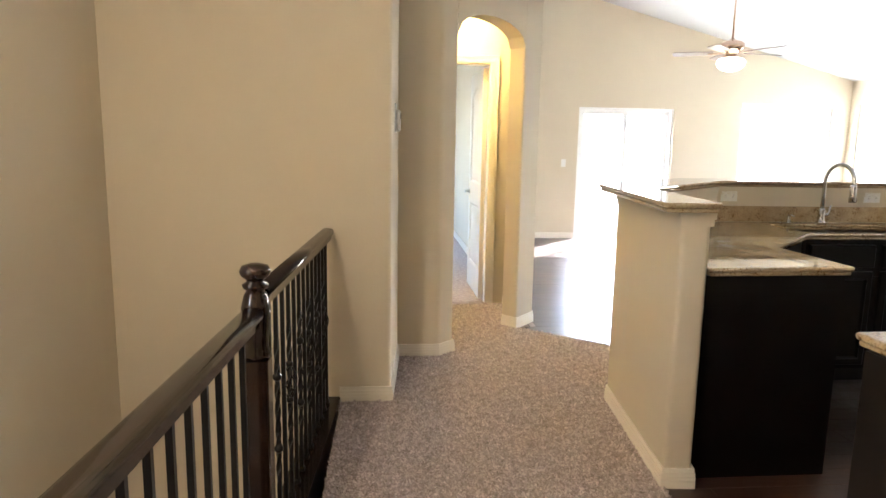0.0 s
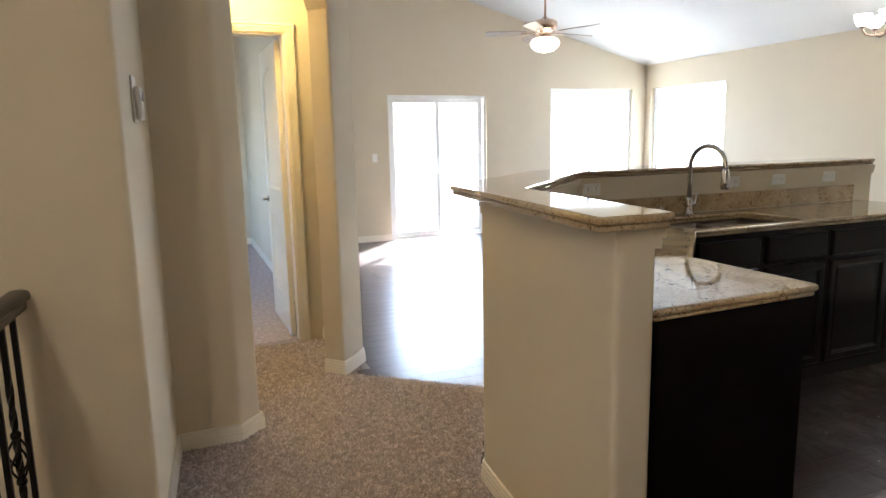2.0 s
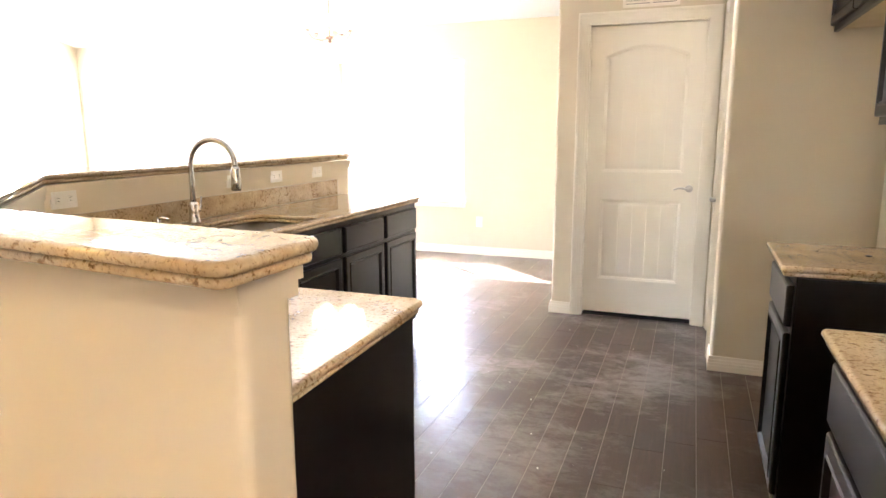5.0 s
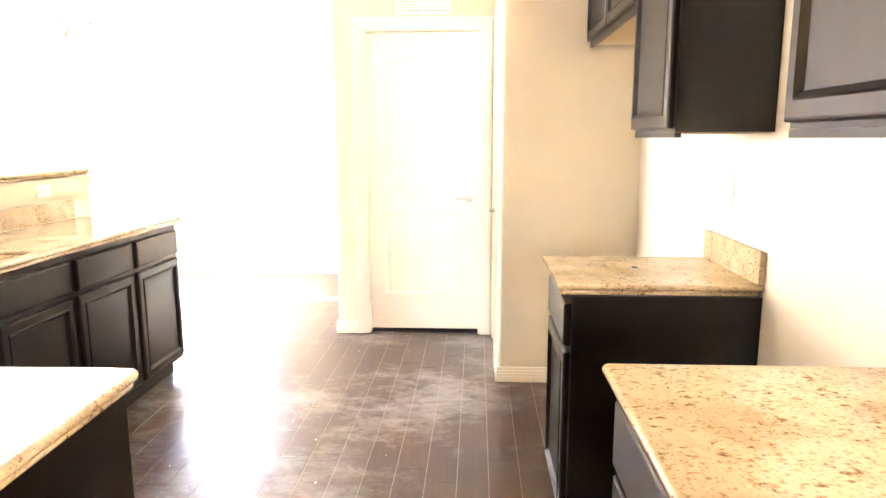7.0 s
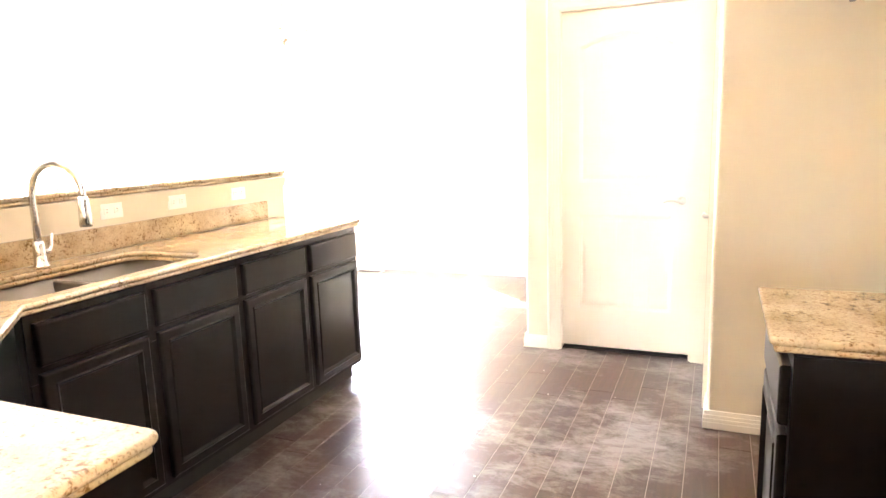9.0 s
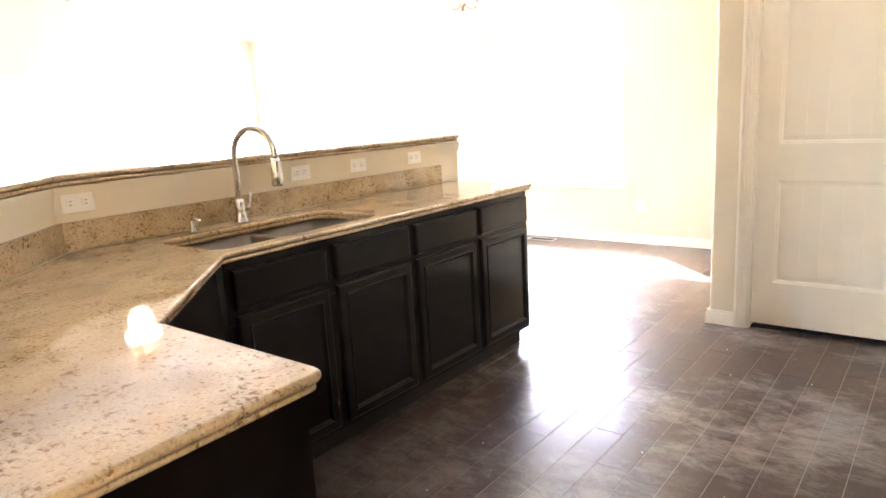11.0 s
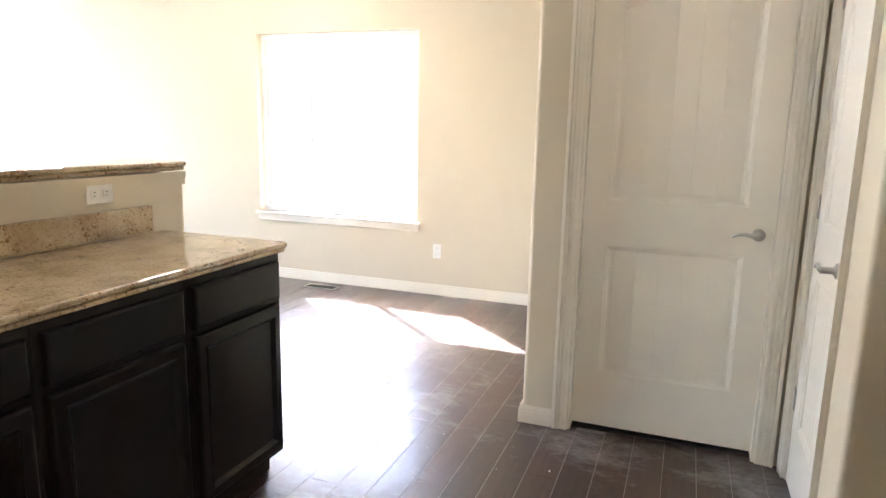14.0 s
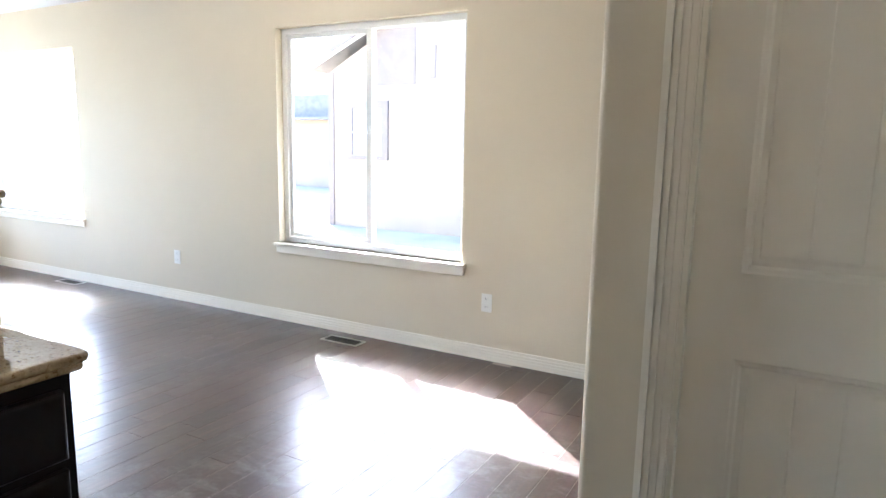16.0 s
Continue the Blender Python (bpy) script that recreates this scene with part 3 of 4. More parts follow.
# angled corner unit and the end unit of the short leg
corner = thing("corner_cabinet", pose(0, 0, 0), "espresso stained angled corner base cabinet", "cabinet", "base cabinets")
part("body", prism([(2.235, 3.432), (2.776, 3.972), (2.798, 3.972), (2.798, 4.52), (2.555, 4.52), (1.752, 3.72), (1.735, 3.432)], 0.10, CT0 - 0.002), CABINET, corner)
part("toe_kick", prism([(2.22, 3.475), (2.755, 4.01), (2.755, 4.50), (2.555, 4.50), (1.79, 3.72), (1.77, 3.475)], 0, 0.099), KICK, corner)
end = thing("end_cabinet", pose(0, 0, 0), "espresso stained end cabinet with plain side panel", "cabinet", "base cabinets")
part("body", prism([(1.660, 2.935), (2.272, 2.940), (2.272, 3.430), (1.716, 3.430)], 0.10, CT0 - 0.002), CABINET, end)
part("toe_kick", prism([(1.665, 2.94), (2.21, 2.945), (2.21, 3.43), (1.71, 3.43)], 0, 0.099), KICK, end)
part("side_panel", prism([(1.655, 2.922), (2.272, 2.927), (2.272, 2.939), (1.655, 2.934)], 0.0, CT0 - 0.002), CABINET, end)
leaf = part("door", recessed(0.44, 0.565), CABINET, end)
leaf.matrix_basis = pose(2.273, 2.965, 0.125, 0, 0, 90)
leaf = part("drawer_front", recessed(0.44, 0.135, 0.02, 0), CABINET, end)
leaf.matrix_basis = pose(2.273, 2.965, 0.712, 0, 0, 90)

# kitchen wall run, facing +y
def wall_run(x0, x1, tag):
    base_cabinet(pose(x1 - 0.004, 1.965, 0, 0, 0, 180), x1 - x0 - 0.008, 0.563, label=tag, group="wall run cabinets")
    top = thing("worktop", pose(0, 0, 0), "short polished beige granite worktop on one cabinet", "worktop")
    moulded_slab(top, fillet([(x0, KY + 0.002), (x1, KY + 0.002), (x1, 2.012), (x0, 2.012)], {2, 3}, 0.02), CT0, CT1)
    part("backsplash", box(x0 + 0.002, KY + 0.001, CT1 + 0.001, x1 - 0.002, KY + 0.02, 1.016, 0.003), GRANITE, top)


wall_run(3.062, 3.548, "narrow espresso base cabinet beside the range gap")
wall_run(1.613, 2.372, "wide espresso base cabinet near the entry")


def upper_cabinet(x0, x1, z0, z1, doors, tag):
    c = thing("wall_cabinet", pose(x1, KY + 0.285, z0, 0, 0, 180), tag, "cabinet", "wall cabinets")
    w, h = x1 - x0, z1 - z0
    part("body", box(0, 0, 0.004, w, 0.283, h), CABINET, c)
    part("underside", box(0.018, 0.012, 0.0, w - 0.018, 0.281, 0.0035), UNDER, c, "raw pale wood underside")
    part("lower_rail", box(0, -0.001, -0.012, w, 0.018, 0.0035), CABINET, c)
    dw = (w - 0.02) / doors
    for i in range(doors):
        d = part("door", recessed(dw - 0.01, h - 0.03), CABINET, c)
        d.matrix_basis = pose(0.015 + i * dw, -0.002, 0.015)


upper_cabinet(3.075, 3.555, 1.362, 2.12, 1, "dark espresso wall cabinet with panelled door")
upper_cabinet(1.613, 2.375, 1.362, 2.12, 2, "dark espresso wall cabinet with two panelled doors")
upper_cabinet(3.575, 4.60, 1.815, 2.28, 2, "short espresso cabinet over the refrigerator gap")
# ---- trim ----
def baseboard(points, out=0.014, h=0.085):
    """Skirting to the right of a line of floor points: a plain board with ridged lips."""
    bm = offset_strip(points, 0.0005, 0.0, h * 0.36, out)
    for a, b, k in ((0.36, 0.40, 0.74), (0.40, 0.57, 0.97), (0.57, 0.61, 0.68), (0.61, 0.77, 0.88), (0.77, 0.81, 0.55), (0.81, 1.0, 0.62)):
        merge(bm, offset_strip(points, 0.0005, h * a, h * b, out * k))
    return structure("baseboard", bm, TRIM, "white painted stepped baseboard", "baseboard")


baseboard([(1.54, BY), (3.235, BY)])
baseboard([(4.71, BY), (WX, BY), (WX, PY1), (PX, PY1), (PX, 3.082)])
baseboard([(4.83, PY0), (EX, PY0), (EX, KY), (3.53, KY)])
baseboard([(0.460, 4.565), (0.730, 4.565), (0.832, 4.66), (0.752, 4.798)][::1])
baseboard([(0.14, 3.819), (0.412, 3.819), (0.460, 4.563)])
baseboard([(1.287, 5.31), (1.375, 5.205), (1.54, 5.40), (1.54, BY)])
baseboard([(4.86, 4.53), (4.86, 4.665), (2.495, 4.665), (1.607, 3.785), (1.527, 2.86), (1.642, 2.85), (1.652, 2.918)])
baseboard([(1.42, 6.12), (1.42, 10.8)][::-1])
baseboard([(1.42, 10.8), (-1.3, 10.8)][::-1])
baseboard([(1.42, 5.99), (1.42, 5.47)][::1])


def casing(name, m, w, h, t=0.072):
    """Door casing about the opening's lower corner: stepped boards on both sides and across the top, facing -y."""
    bm = bm_new()
    k = t / 0.072
    for a, b, d in ((0.0, t, 0.010), (0.004 * k, 0.014 * k, 0.0145), (0.0195 * k, 0.031 * k, 0.0155), (0.0365 * k, 0.049 * k, 0.0185), (0.0535 * k, 0.069 * k, 0.0215)):
        add_box(bm, -b, -d, 0, -a, 0, h + a)
        add_box(bm, w + a, -d, 0, w + b, 0, h + a)
        add_box(bm, -b, -d, h + a, w + b, 0, h + b)
    ob = part(name, bm, TRIM)
    ob.matrix_world = m
    return tagged(ob, "white painted stepped door casing", "casing", kind="structure")


def jamb(name, m, w, h, depth):
    bm = bm_new()
    add_box(bm, 0, 0, 0, 0.012, depth, h)
    add_box(bm, w - 0.012, 0, 0, w, depth, h)
    add_box(bm, 0.012, 0, h - 0.012, w - 0.012, depth, h)
    ob = part(name, bm, TRIM)
    ob.matrix_world = m
    return tagged(ob, "white painted door jamb", "jamb", kind="structure")


def lever_handle(parent, x, z, side, y=-0.001):
    h = part("handle", lathe([(0.025, 0), (0.025, 0.004), (0.021, 0.009), (0.011, 0.013), (0.011, 0.045), (0.012, 0.05)]), NICKEL, parent, "brushed nickel lever handle")
    h.matrix_basis = pose(x, y, z, 90)
    l = part("lever", tube([(0, 0, 0.045), (0.02 * side, 0, 0.048), (0.05 * side, 0.006, 0.046), (0.075 * side, 0.004, 0.046), (0.098 * side, -0.008, 0.046)], [0.009, 0.009, 0.008, 0.007, 0.005], 10), NICKEL, h)
    return h


def inset(poly, off):
    """A convex outline, given anticlockwise, drawn in by off."""
    if not off:
        return poly
    out = []
    n = len(poly)
    for i in range(n):
        p, a, b = Vector(poly[i]), Vector(poly[i - 1]), Vector(poly[(i + 1) % n])
        d0, d1 = (p - a).normalized(), (b - p).normalized()
        n0, n1 = Vector((-d0.y, d0.x)), Vector((-d1.y, d1.x))
        m = (n0 + n1).normalized()
        out.append(tuple(p + m * (off / max(0.35, m.dot(n0)))))
    return out


def room_door(name, m, w, h, handle_x, lever_side, hinge_x, label, knob=False, both=False):
    """A two panel plank door about its lower corner, facing -y; the upper panel has a low arched head."""
    d = thing(name, m, label, "door", kind="structure")
    t = 0.035
    dep = 0.011
    part("core", box(0, dep + 0.001, 0, w, t - dep - 0.001, h), TRIM, d)
    st, r1, r2, r3 = 0.104, 0.248, 0.196, 0.13
    m0, m1 = 0.824, 0.824 + r2
    arch_h = 0.07

    def head(x):
        return h - r3 - arch_h + arch_h * math.sin(math.pi * (x - st) / (w - 2 * st))

    xs = [st + (w - 2 * st) * k / 14 for k in range(15)]
    low = [(st, r1), (w - st, r1), (w - st, m0), (st, m0)]
    high = [(st, m1), (w - st, m1)] + [(x, head(x)) for x in xs[::-1]]
    for side in ((-1, 1) if both else (-1,)):
        def yy(v):
            return v if side < 0 else t - v

        def flat(nm, poly, ya, yb):
            bm = bm_new()
            a = [bm.verts.new((x, yy(ya), z)) for x, z in poly]
            b = [bm.verts.new((x, yy(yb), z)) for x, z in poly]
            bm.faces.new(a)
            bm.faces.new(b[::-1])
            for q in range(len(poly)):
                bm.faces.new((a[q], b[q], b[(q + 1) % len(poly)], a[(q + 1) % len(poly)]))
            part(nm, bm, TRIM, d)

        flat("stile", [(0, 0), (st, 0), (st, h), (0, h)], 0, dep)
        flat("stile", [(w - st, 0), (w, 0), (w, h), (w - st, h)], 0, dep)
        flat("rail", [(st, 0), (w - st, 0), (w - st, r1), (st, r1)], 0, dep)
        flat("rail", [(st, m0), (w - st, m0), (w - st, m1), (st, m1)], 0, dep)
        flat("rail", [(x, head(x)) for x in xs] + [(w - st, h), (st, h)], 0, dep)
        for poly in (low, high):
            bm = bm_new()
            loops = []
            for off, depth in ((0.0, 0.0005), (0.005, 0.0035), (0.012, 0.005), (0.018, dep - 0.0005), (0.030, dep - 0.0005)):
                loops.append([bm.verts.new((x, yy(depth), z)) for x, z in inset(poly, off)])
            for p, q in zip(loops, loops[1:]):
                for i in range(len(p)):
                    bm.faces.new((p[i], p[(i + 1) % len(p)], q[(i + 1) % len(p)], q[i]))
            part("moulding", bm, TRIM, d)
            bm = bm_new()
            k = 5
            a0, a1 = st + 0.031, w - st - 0.031
            z0 = poly[0][1] + 0.031
            for i in range(k):
                x0, x1 = a0 + (a1 - a0) * i / k, a0 + (a1 - a0) * (i + 1) / k
                if poly is low:
                    t0 = t1 = poly[2][1] - 0.031
                else:
                    t0, t1 = head(x0) - 0.033, head(x1) - 0.033
                g = 0.003
                rim = [bm.verts.new((x, yy(dep - 0.0003), z)) for x, z in ((x0, z0), (x1, z0), (x1, t1), (x0, t0))]
                topv = [bm.verts.new((x, yy(dep - 0.0017), z)) for x, z in ((x0 + g, z0 + 0.010), (x1 - g, z0 + 0.010), (x1 - g, t1 - 0.010), (x0 + g, t0 - 0.010))]
                for q in range(4):
                    bm.faces.new((rim[q], rim[(q + 1) % 4], topv[(q + 1) % 4], topv[q]))
                bm.faces.new(topv)
            part("panel", bm, TRIM, d, "grooved plank panel")
    lever_handle(d, handle_x, 0.915, lever_side)
    if both:
        hh = lever_handle(d, handle_x, 0.925, lever_side, t)
        hh.matrix_basis = pose(handle_x, t + 0.001, 0.925, -90)
    for z in (0.33, 1.07, h - 0.22):
        part("hinge", box(hinge_x - 0.016, -0.006, z - 0.045, hinge_x + 0.016, -0.0005, z + 0.045, 0.003), NICKEL, d, "brushed nickel hinge")
    return d


# pantry door, facing -x: local +x runs along -y
PM = pose(PX, 3.008, 0, 0, 0, -90)
jamb("door_jamb_1", PM, 0.773, 2.05, 0.119)
casing("door_casing_1", PM, 0.773, 2.05)
room_door("door_1", PM @ pose(0.0125, 0.036, 0.028), 0.748, 2.006, 0.748 - 0.058, -1, -0.03, "closed white two panel plank door of the pantry")
structure("threshold", box(PX + 0.04, 2.247, -0.001, PX + 0.10, 2.996, 0.006), SLOT, "dark metal threshold under the pantry door", "threshold")
# closet door, facing +y
CM = pose(5.405, PY0, 0, 0, 0, 180)
jamb("door_jamb_2", CM, 0.51, 2.05, 0.119)
casing("door_casing_2", CM, 0.51, 2.05, 0.062)
room_door("door_2", CM @ pose(0.015, 0.003, 0.012), 0.48, 2.02, 0.48 - 0.055, -1, -0.004, "closed narrow white closet door")
# bedroom door, standing open against the bedroom wall
HM = pose(0.485, 6.0, 0)
jamb("door_jamb_3", HM, 0.775, 2.06, 0.119)
casing("door_casing_3", HM, 0.775, 2.06, 0.062)
room_door("door_3", pose(1.245, 6.125, 0.012, 0, 0, 91) @ pose(0, 0, 0), 0.74, 2.02, 0.68, -1, 0.012, "white two panel bedroom door standing open", both=True)


# ---- windows ----
def pane(bm, parent):
    g = part("pane", bm, GLASS, parent)
    g.visible_shadow = False
    return g


def slider_window(name, m, w, h, label):
    """A two light sliding window about the opening's lower corner, facing -y, in a 0.15 m wall."""
    o = thing(name, m, label, "window", kind="structure")
    f = 0.042
    bm = bm_new()
    add_box(bm, 0, 0.06, 0, f, 0.13, h, 0.004)
    add_box(bm, w - f, 0.06, 0, w, 0.13, h, 0.004)
    add_box(bm, f, 0.06, 0, w - f, 0.13, f, 0.004)
    add_box(bm, f, 0.06, h - f, w - f, 0.13, h, 0.004)
    part("window_frame", bm, VINYL, o)
    c = w / 2
    part("mullion", box(c - 0.022, 0.068, f, c + 0.022, 0.122, h - f, 0.004), VINYL, o)
    bm = bm_new()
    s = 0.03
    add_box(bm, f, 0.075, f, f + s, 0.10, h - f, 0.003)
    add_box(bm, f + s, 0.075, f, c - 0.022, 0.10, f + s, 0.003)
    add_box(bm, f + s, 0.075, h - f - s, c - 0.022, 0.10, h - f, 0.003)
    part("sash", bm, VINYL, o)
    pane(box(f + s, 0.086, f + s, c - 0.022, 0.089, h - f - s), o)
    pane(box(c + 0.022, 0.100, f, w - f, 0.103, h - f), o)
    part("latch", box(c - 0.012, 0.055, h * 0.52, c + 0.012, 0.068, h * 0.52 + 0.06, 0.004), VINYL, o)
    bm = box(-0.03, -0.035, -0.024, w + 0.03, 0.06, 0.0, 0.005)
    merge(bm, box(-0.02, -0.016, -0.075, w + 0.02, -0.0005, -0.0245, 0.005))
    part("window_sill", bm, TRIM, o)
    return o


slider_window("window_1", pose(WX, 6.116, WZ0, 0, 0, -90), 1.504, WZ1 - WZ0, "bright white framed sliding window in the dining nook")
slider_window("window_2", pose(WX, 9.99, WZ0, 0, 0, -90), 1.50, WZ1 - WZ0, "bright white framed sliding window beside the corner")
slider_window("window_3", pose(5.768, BY, WZ0), 1.502, WZ1 - WZ0, "bright white framed sliding window in the gable wall")
slider_window("window_4", pose(-1.3, 5.88 + 1.6, 0.6, 0, 0, 90), 1.8, 1.5, "bright bedroom window")
# unseen opening added on the stair side to brighten the half wall
slider_window("fill_window", pose(-1.0, 1.0, 1.1, 0, 0, 90), 0.45, 0.65, "unseen white framed window added to let fill light in over the stairs")

# sliding glass door
sd = thing("door_4", pose(3.235, BY, 0), "white framed sliding glass patio door", "glass door", kind="structure")
W, H = 1.475, 1.975
bm = bm_new()
add_box(bm, 0, 0.03, 0, 0.04, 0.14, H, 0.004)
add_box(bm, W - 0.04, 0.03, 0, W, 0.14, H, 0.004)
add_box(bm, 0.04, 0.03, H - 0.04, W - 0.04, 0.14, H, 0.004)
add_box(bm, 0.04, 0.03, 0.0, W - 0.04, 0.14, 0.035, 0.004)
part("door_frame", bm, VINYL, sd)
for x0, x1, y in ((0.041, W / 2 + 0.03, 0.05), (W / 2 - 0.03, W - 0.041, 0.095)):
    s = 0.06
    bm = bm_new()
    add_box(bm, x0, y, 0.036, x0 + s, y + 0.035, H - 0.041, 0.004)
    add_box(bm, x1 - s, y, 0.036, x1, y + 0.035, H - 0.041, 0.004)
    add_box(bm, x0 + s, y, 0.036, x1 - s, y + 0.035, 0.036 + s, 0.004)
    add_box(bm, x0 + s, y, H - 0.041 - s, x1 - s, y + 0.035, H - 0.041, 0.004)
    p = part("sliding_panel", bm, VINYL, sd)
    pane(box(x0 + s, y + 0.015, 0.036 + s, x1 - s, y + 0.018, H - 0.041 - s), p)
part("pull_handle", tube([(W / 2 - 0.005, 0.046, 0.90), (W / 2 - 0.005, 0.02, 0.93), (W / 2 - 0.005, 0.02, 1.07), (W / 2 - 0.005, 0.046, 1.10)], 0.01, 8), VINYL, sd)

# ---- small wall fittings ----
def outlet(m, label, wide=False, kind="outlet"):
    o = thing("outlet", m, label, "outlet", "outlets") if kind == "outlet" else thing("light_switch", m, label, "switch")
    w, h = (0.114, 0.07) if wide else (0.07, 0.114)
    part("cover_plate", box(-w / 2, -0.006, -h / 2, w / 2, 0, h / 2, 0.0025), PLATE, o)
    for s in (-1, 1):
        cx, cz = (s * 0.026, 0) if wide else (0, s * 0.026)
        if kind == "switch":
            part("toggle", box(-0.016, -0.011, -0.033, 0.016, -0.005, 0.033, 0.002), PLATE, o)
            break
        part("socket", box(cx - 0.015, -0.0085, cz - 0.015, cx + 0.015, -0.005, cz + 0.015, 0.003), PLATE, o)
        bm = bm_new()
        for k in (-1, 1):
            if wide:
                add_box(bm, cx - 0.006, -0.009, cz + k * 0.006 - 0.001, cx + 0.004, -0.0084, cz + k * 0.006 + 0.001)
            else:
                add_box(bm, cx + k * 0.006 - 0.001, -0.009, cz - 0.004, cx + k * 0.006 + 0.001, -0.0084, cz + 0.006)
        part("slot", bm, SLOT, o)
    return o


for x in (2.625, 3.624, 4.0, 4.44):
    outlet(pose(x, 4.5445, 1.08), "white outlet plate lying sideways on the bar wall", wide=True)
outlet(pose(WX - 0.0005, 4.43, 0.36, 0, 0, -90), "white outlet plate below the dining window")
outlet(pose(WX - 0.0005, 7.24, 0.36, 0, 0, -90), "white outlet plate low on the window wall")
outlet(pose(3.03, BY - 0.0005, 1.14), "white light switch beside the patio door", kind="switch")
outlet(pose(3.38, KY + 0.0005, 1.18, 0, 0, 180), "white outlet plate above the short worktop")
plug = thing("counter_plug", pose(3.33, 1.72, CT1), "small dark plug in the short granite worktop", "plug")
part("cap", lathe([(0.011, 0.0), (0.011, 0.002), (0.007, 0.004)], 14), SLOT, plug)
stat = thing("thermostat", pose(0.4335, 4.13, 1.52, 0, 0, 86.3), "white wall thermostat on the hall corner wall", "thermostat")
part("backplate", box(-0.05, -0.007, -0.08, 0.05, 0, 0.08, 0.003), PLATE, stat)
part("cover", box(-0.042, -0.030, -0.072, 0.042, -0.0075, 0.045, 0.010, 3), PLATE, stat)
part("display", box(-0.024, -0.0312, -0.005, 0.024, -0.0302, 0.028), SLOT, stat, "small dark display")


def floor_vent(m):
    v = thing("floor_vent", m, "bronze floor register set in the dark boards", "vent", "floor vents")
    bm = bm_new()
    add_box(bm, -0.15, -0.06, 0, -0.132, 0.06, 0.004)
    add_box(bm, 0.132, -0.06, 0, 0.15, 0.06, 0.004)
    add_box(bm, -0.132, -0.06, 0, 0.132, -0.045, 0.004)
    add_box(bm, -0.132, 0.045, 0, 0.132, 0.06, 0.004)
    part("frame", bm, NICKEL, v)
    part("backing", box(-0.132, -0.045, 0.0003, 0.132, 0.045, 0.0008), SLOT, v)
    for i in range(16):
        part("slat", box(-0.128 + i * 0.0165, -0.045, 0.001, -0.1235 + i * 0.0165, 0.045, 0.0035), KICK, v)


floor_vent(pose(7.335, 5.40, 0.001, 0, 0, 90))
floor_vent(pose(7.41, 8.60, 0.001, 0, 0, 90))

grille = thing("wall_vent", pose(PX - 0.0005, 2.61, 2.235, 0, 0, -90), "white louvred return vent above the pantry door", "vent")
bm = bm_new()
gw, gh = 0.36, 0.20
add_box(bm, -gw / 2, -0.012, -gh / 2 + 0.0, gw / 2, 0, -gh / 2 + 0.022, 0.003)
add_box(bm, -gw / 2, -0.012, gh / 2 - 0.022, gw / 2, 0, gh / 2, 0.003)
for x in (-gw / 2, -0.011, gw / 2 - 0.022):
    add_box(bm, x, -0.012, -gh / 2 + 0.022, x + 0.022, 0, gh / 2 - 0.022, 0.003)
part("frame", bm, TRIM, grille)
part("backing", box(-gw / 2 + 0.01, -0.002, -gh / 2 + 0.01, gw / 2 - 0.01, -0.0005, gh / 2 - 0.01), SLOT, grille)
for i in range(8):
    s = part("slat", box(-gw / 2 + 0.02, -0.008, 0, gw / 2 - 0.02, -0.0065, 0.018), TRIM, grille)
    s.matrix_basis = pose(0, 0, -gh / 2 + 0.024 + i * 0.019) @ pose(0, 0, 0, -18)

# ---- railing ----
RA, RB = Vector((0.085, 3.815, 0)), Vector((-0.065, 1.0, 0))
rail_dir = (RB - RA).normalized()


def on_rail(y, z=0.0):
    s = (y - RA.y) / (RB.y - RA.y)
    return Vector((RA.x + (RB.x - RA.x) * s, y, z))


def handrail(y0, y1, z, name_parent, w=0.032, h=0.060):
    """A moulded rail: rounded top over a narrower foot."""
    half = [(w * 0.58, -h), (w * 0.62, -h * 0.66), (w * 0.80, -h * 0.58), (w * 0.98, -h * 0.48), (w, -h * 0.34), (w * 0.95, -h * 0.20), (w * 0.80, -h * 0.08), (w * 0.50, -h * 0.015), (w * 0.2, 0)]
    prof = half + [(-a, b) for a, b in half[::-1]]
    side = Vector((-rail_dir.y, rail_dir.x, 0))
    bm = bm_new()
    ends = []
    for y in (y0, y1):
        p = on_rail(y, z)
        ends.append([bm.verts.new(p + side * a + Vector((0, 0, b))) for a, b in prof])
    n = len(prof)
    for i in range(n):
        bm.faces.new((ends[0][i], ends[0][(i + 1) % n], ends[1][(i + 1) % n], ends[1][i])).smooth = 3 < i < 14
    bm.faces.new(ends[0][::-1])
    bm.faces.new(ends[1])
    return part("handrail", bm, RAILWOOD, name_parent)


NEWEL_Y = 2.36
railing = thing("stair_railing", pose(0, 0, 0), "dark wood stair railing with black iron balusters", "railing")
handrail(3.817, NEWEL_Y + 0.04, 0.945, railing)
handrail(NEWEL_Y - 0.04, -0.6, 0.905, railing)
nw = part("newel_post", box(-0.037, -0.037, 0, 0.037, 0.037, 0.74, 0.004), RAILWOOD, railing, "dark turned newel post with ball cap")
nw.matrix_basis = Matrix.Translation(on_rail(NEWEL_Y))
n2 = part("newel_head", lathe([(0.036, 0.74), (0.0405, 0.7566), (0.036, 0.7691), (0.034, 0.7815), (0.037, 0.8147), (0.041, 0.8479), (0.0435, 0.8977), (0.034, 0.935), (0.0252, 0.9475), (0.0361, 0.9558), (0.0386, 0.9658), (0.0252, 0.9741), (0.0269, 0.9807), (0.042, 0.9931), (0.0454, 1.0056), (0.0386, 1.0205), (0.0168, 1.0272)], 28), RAILWOOD, nw)
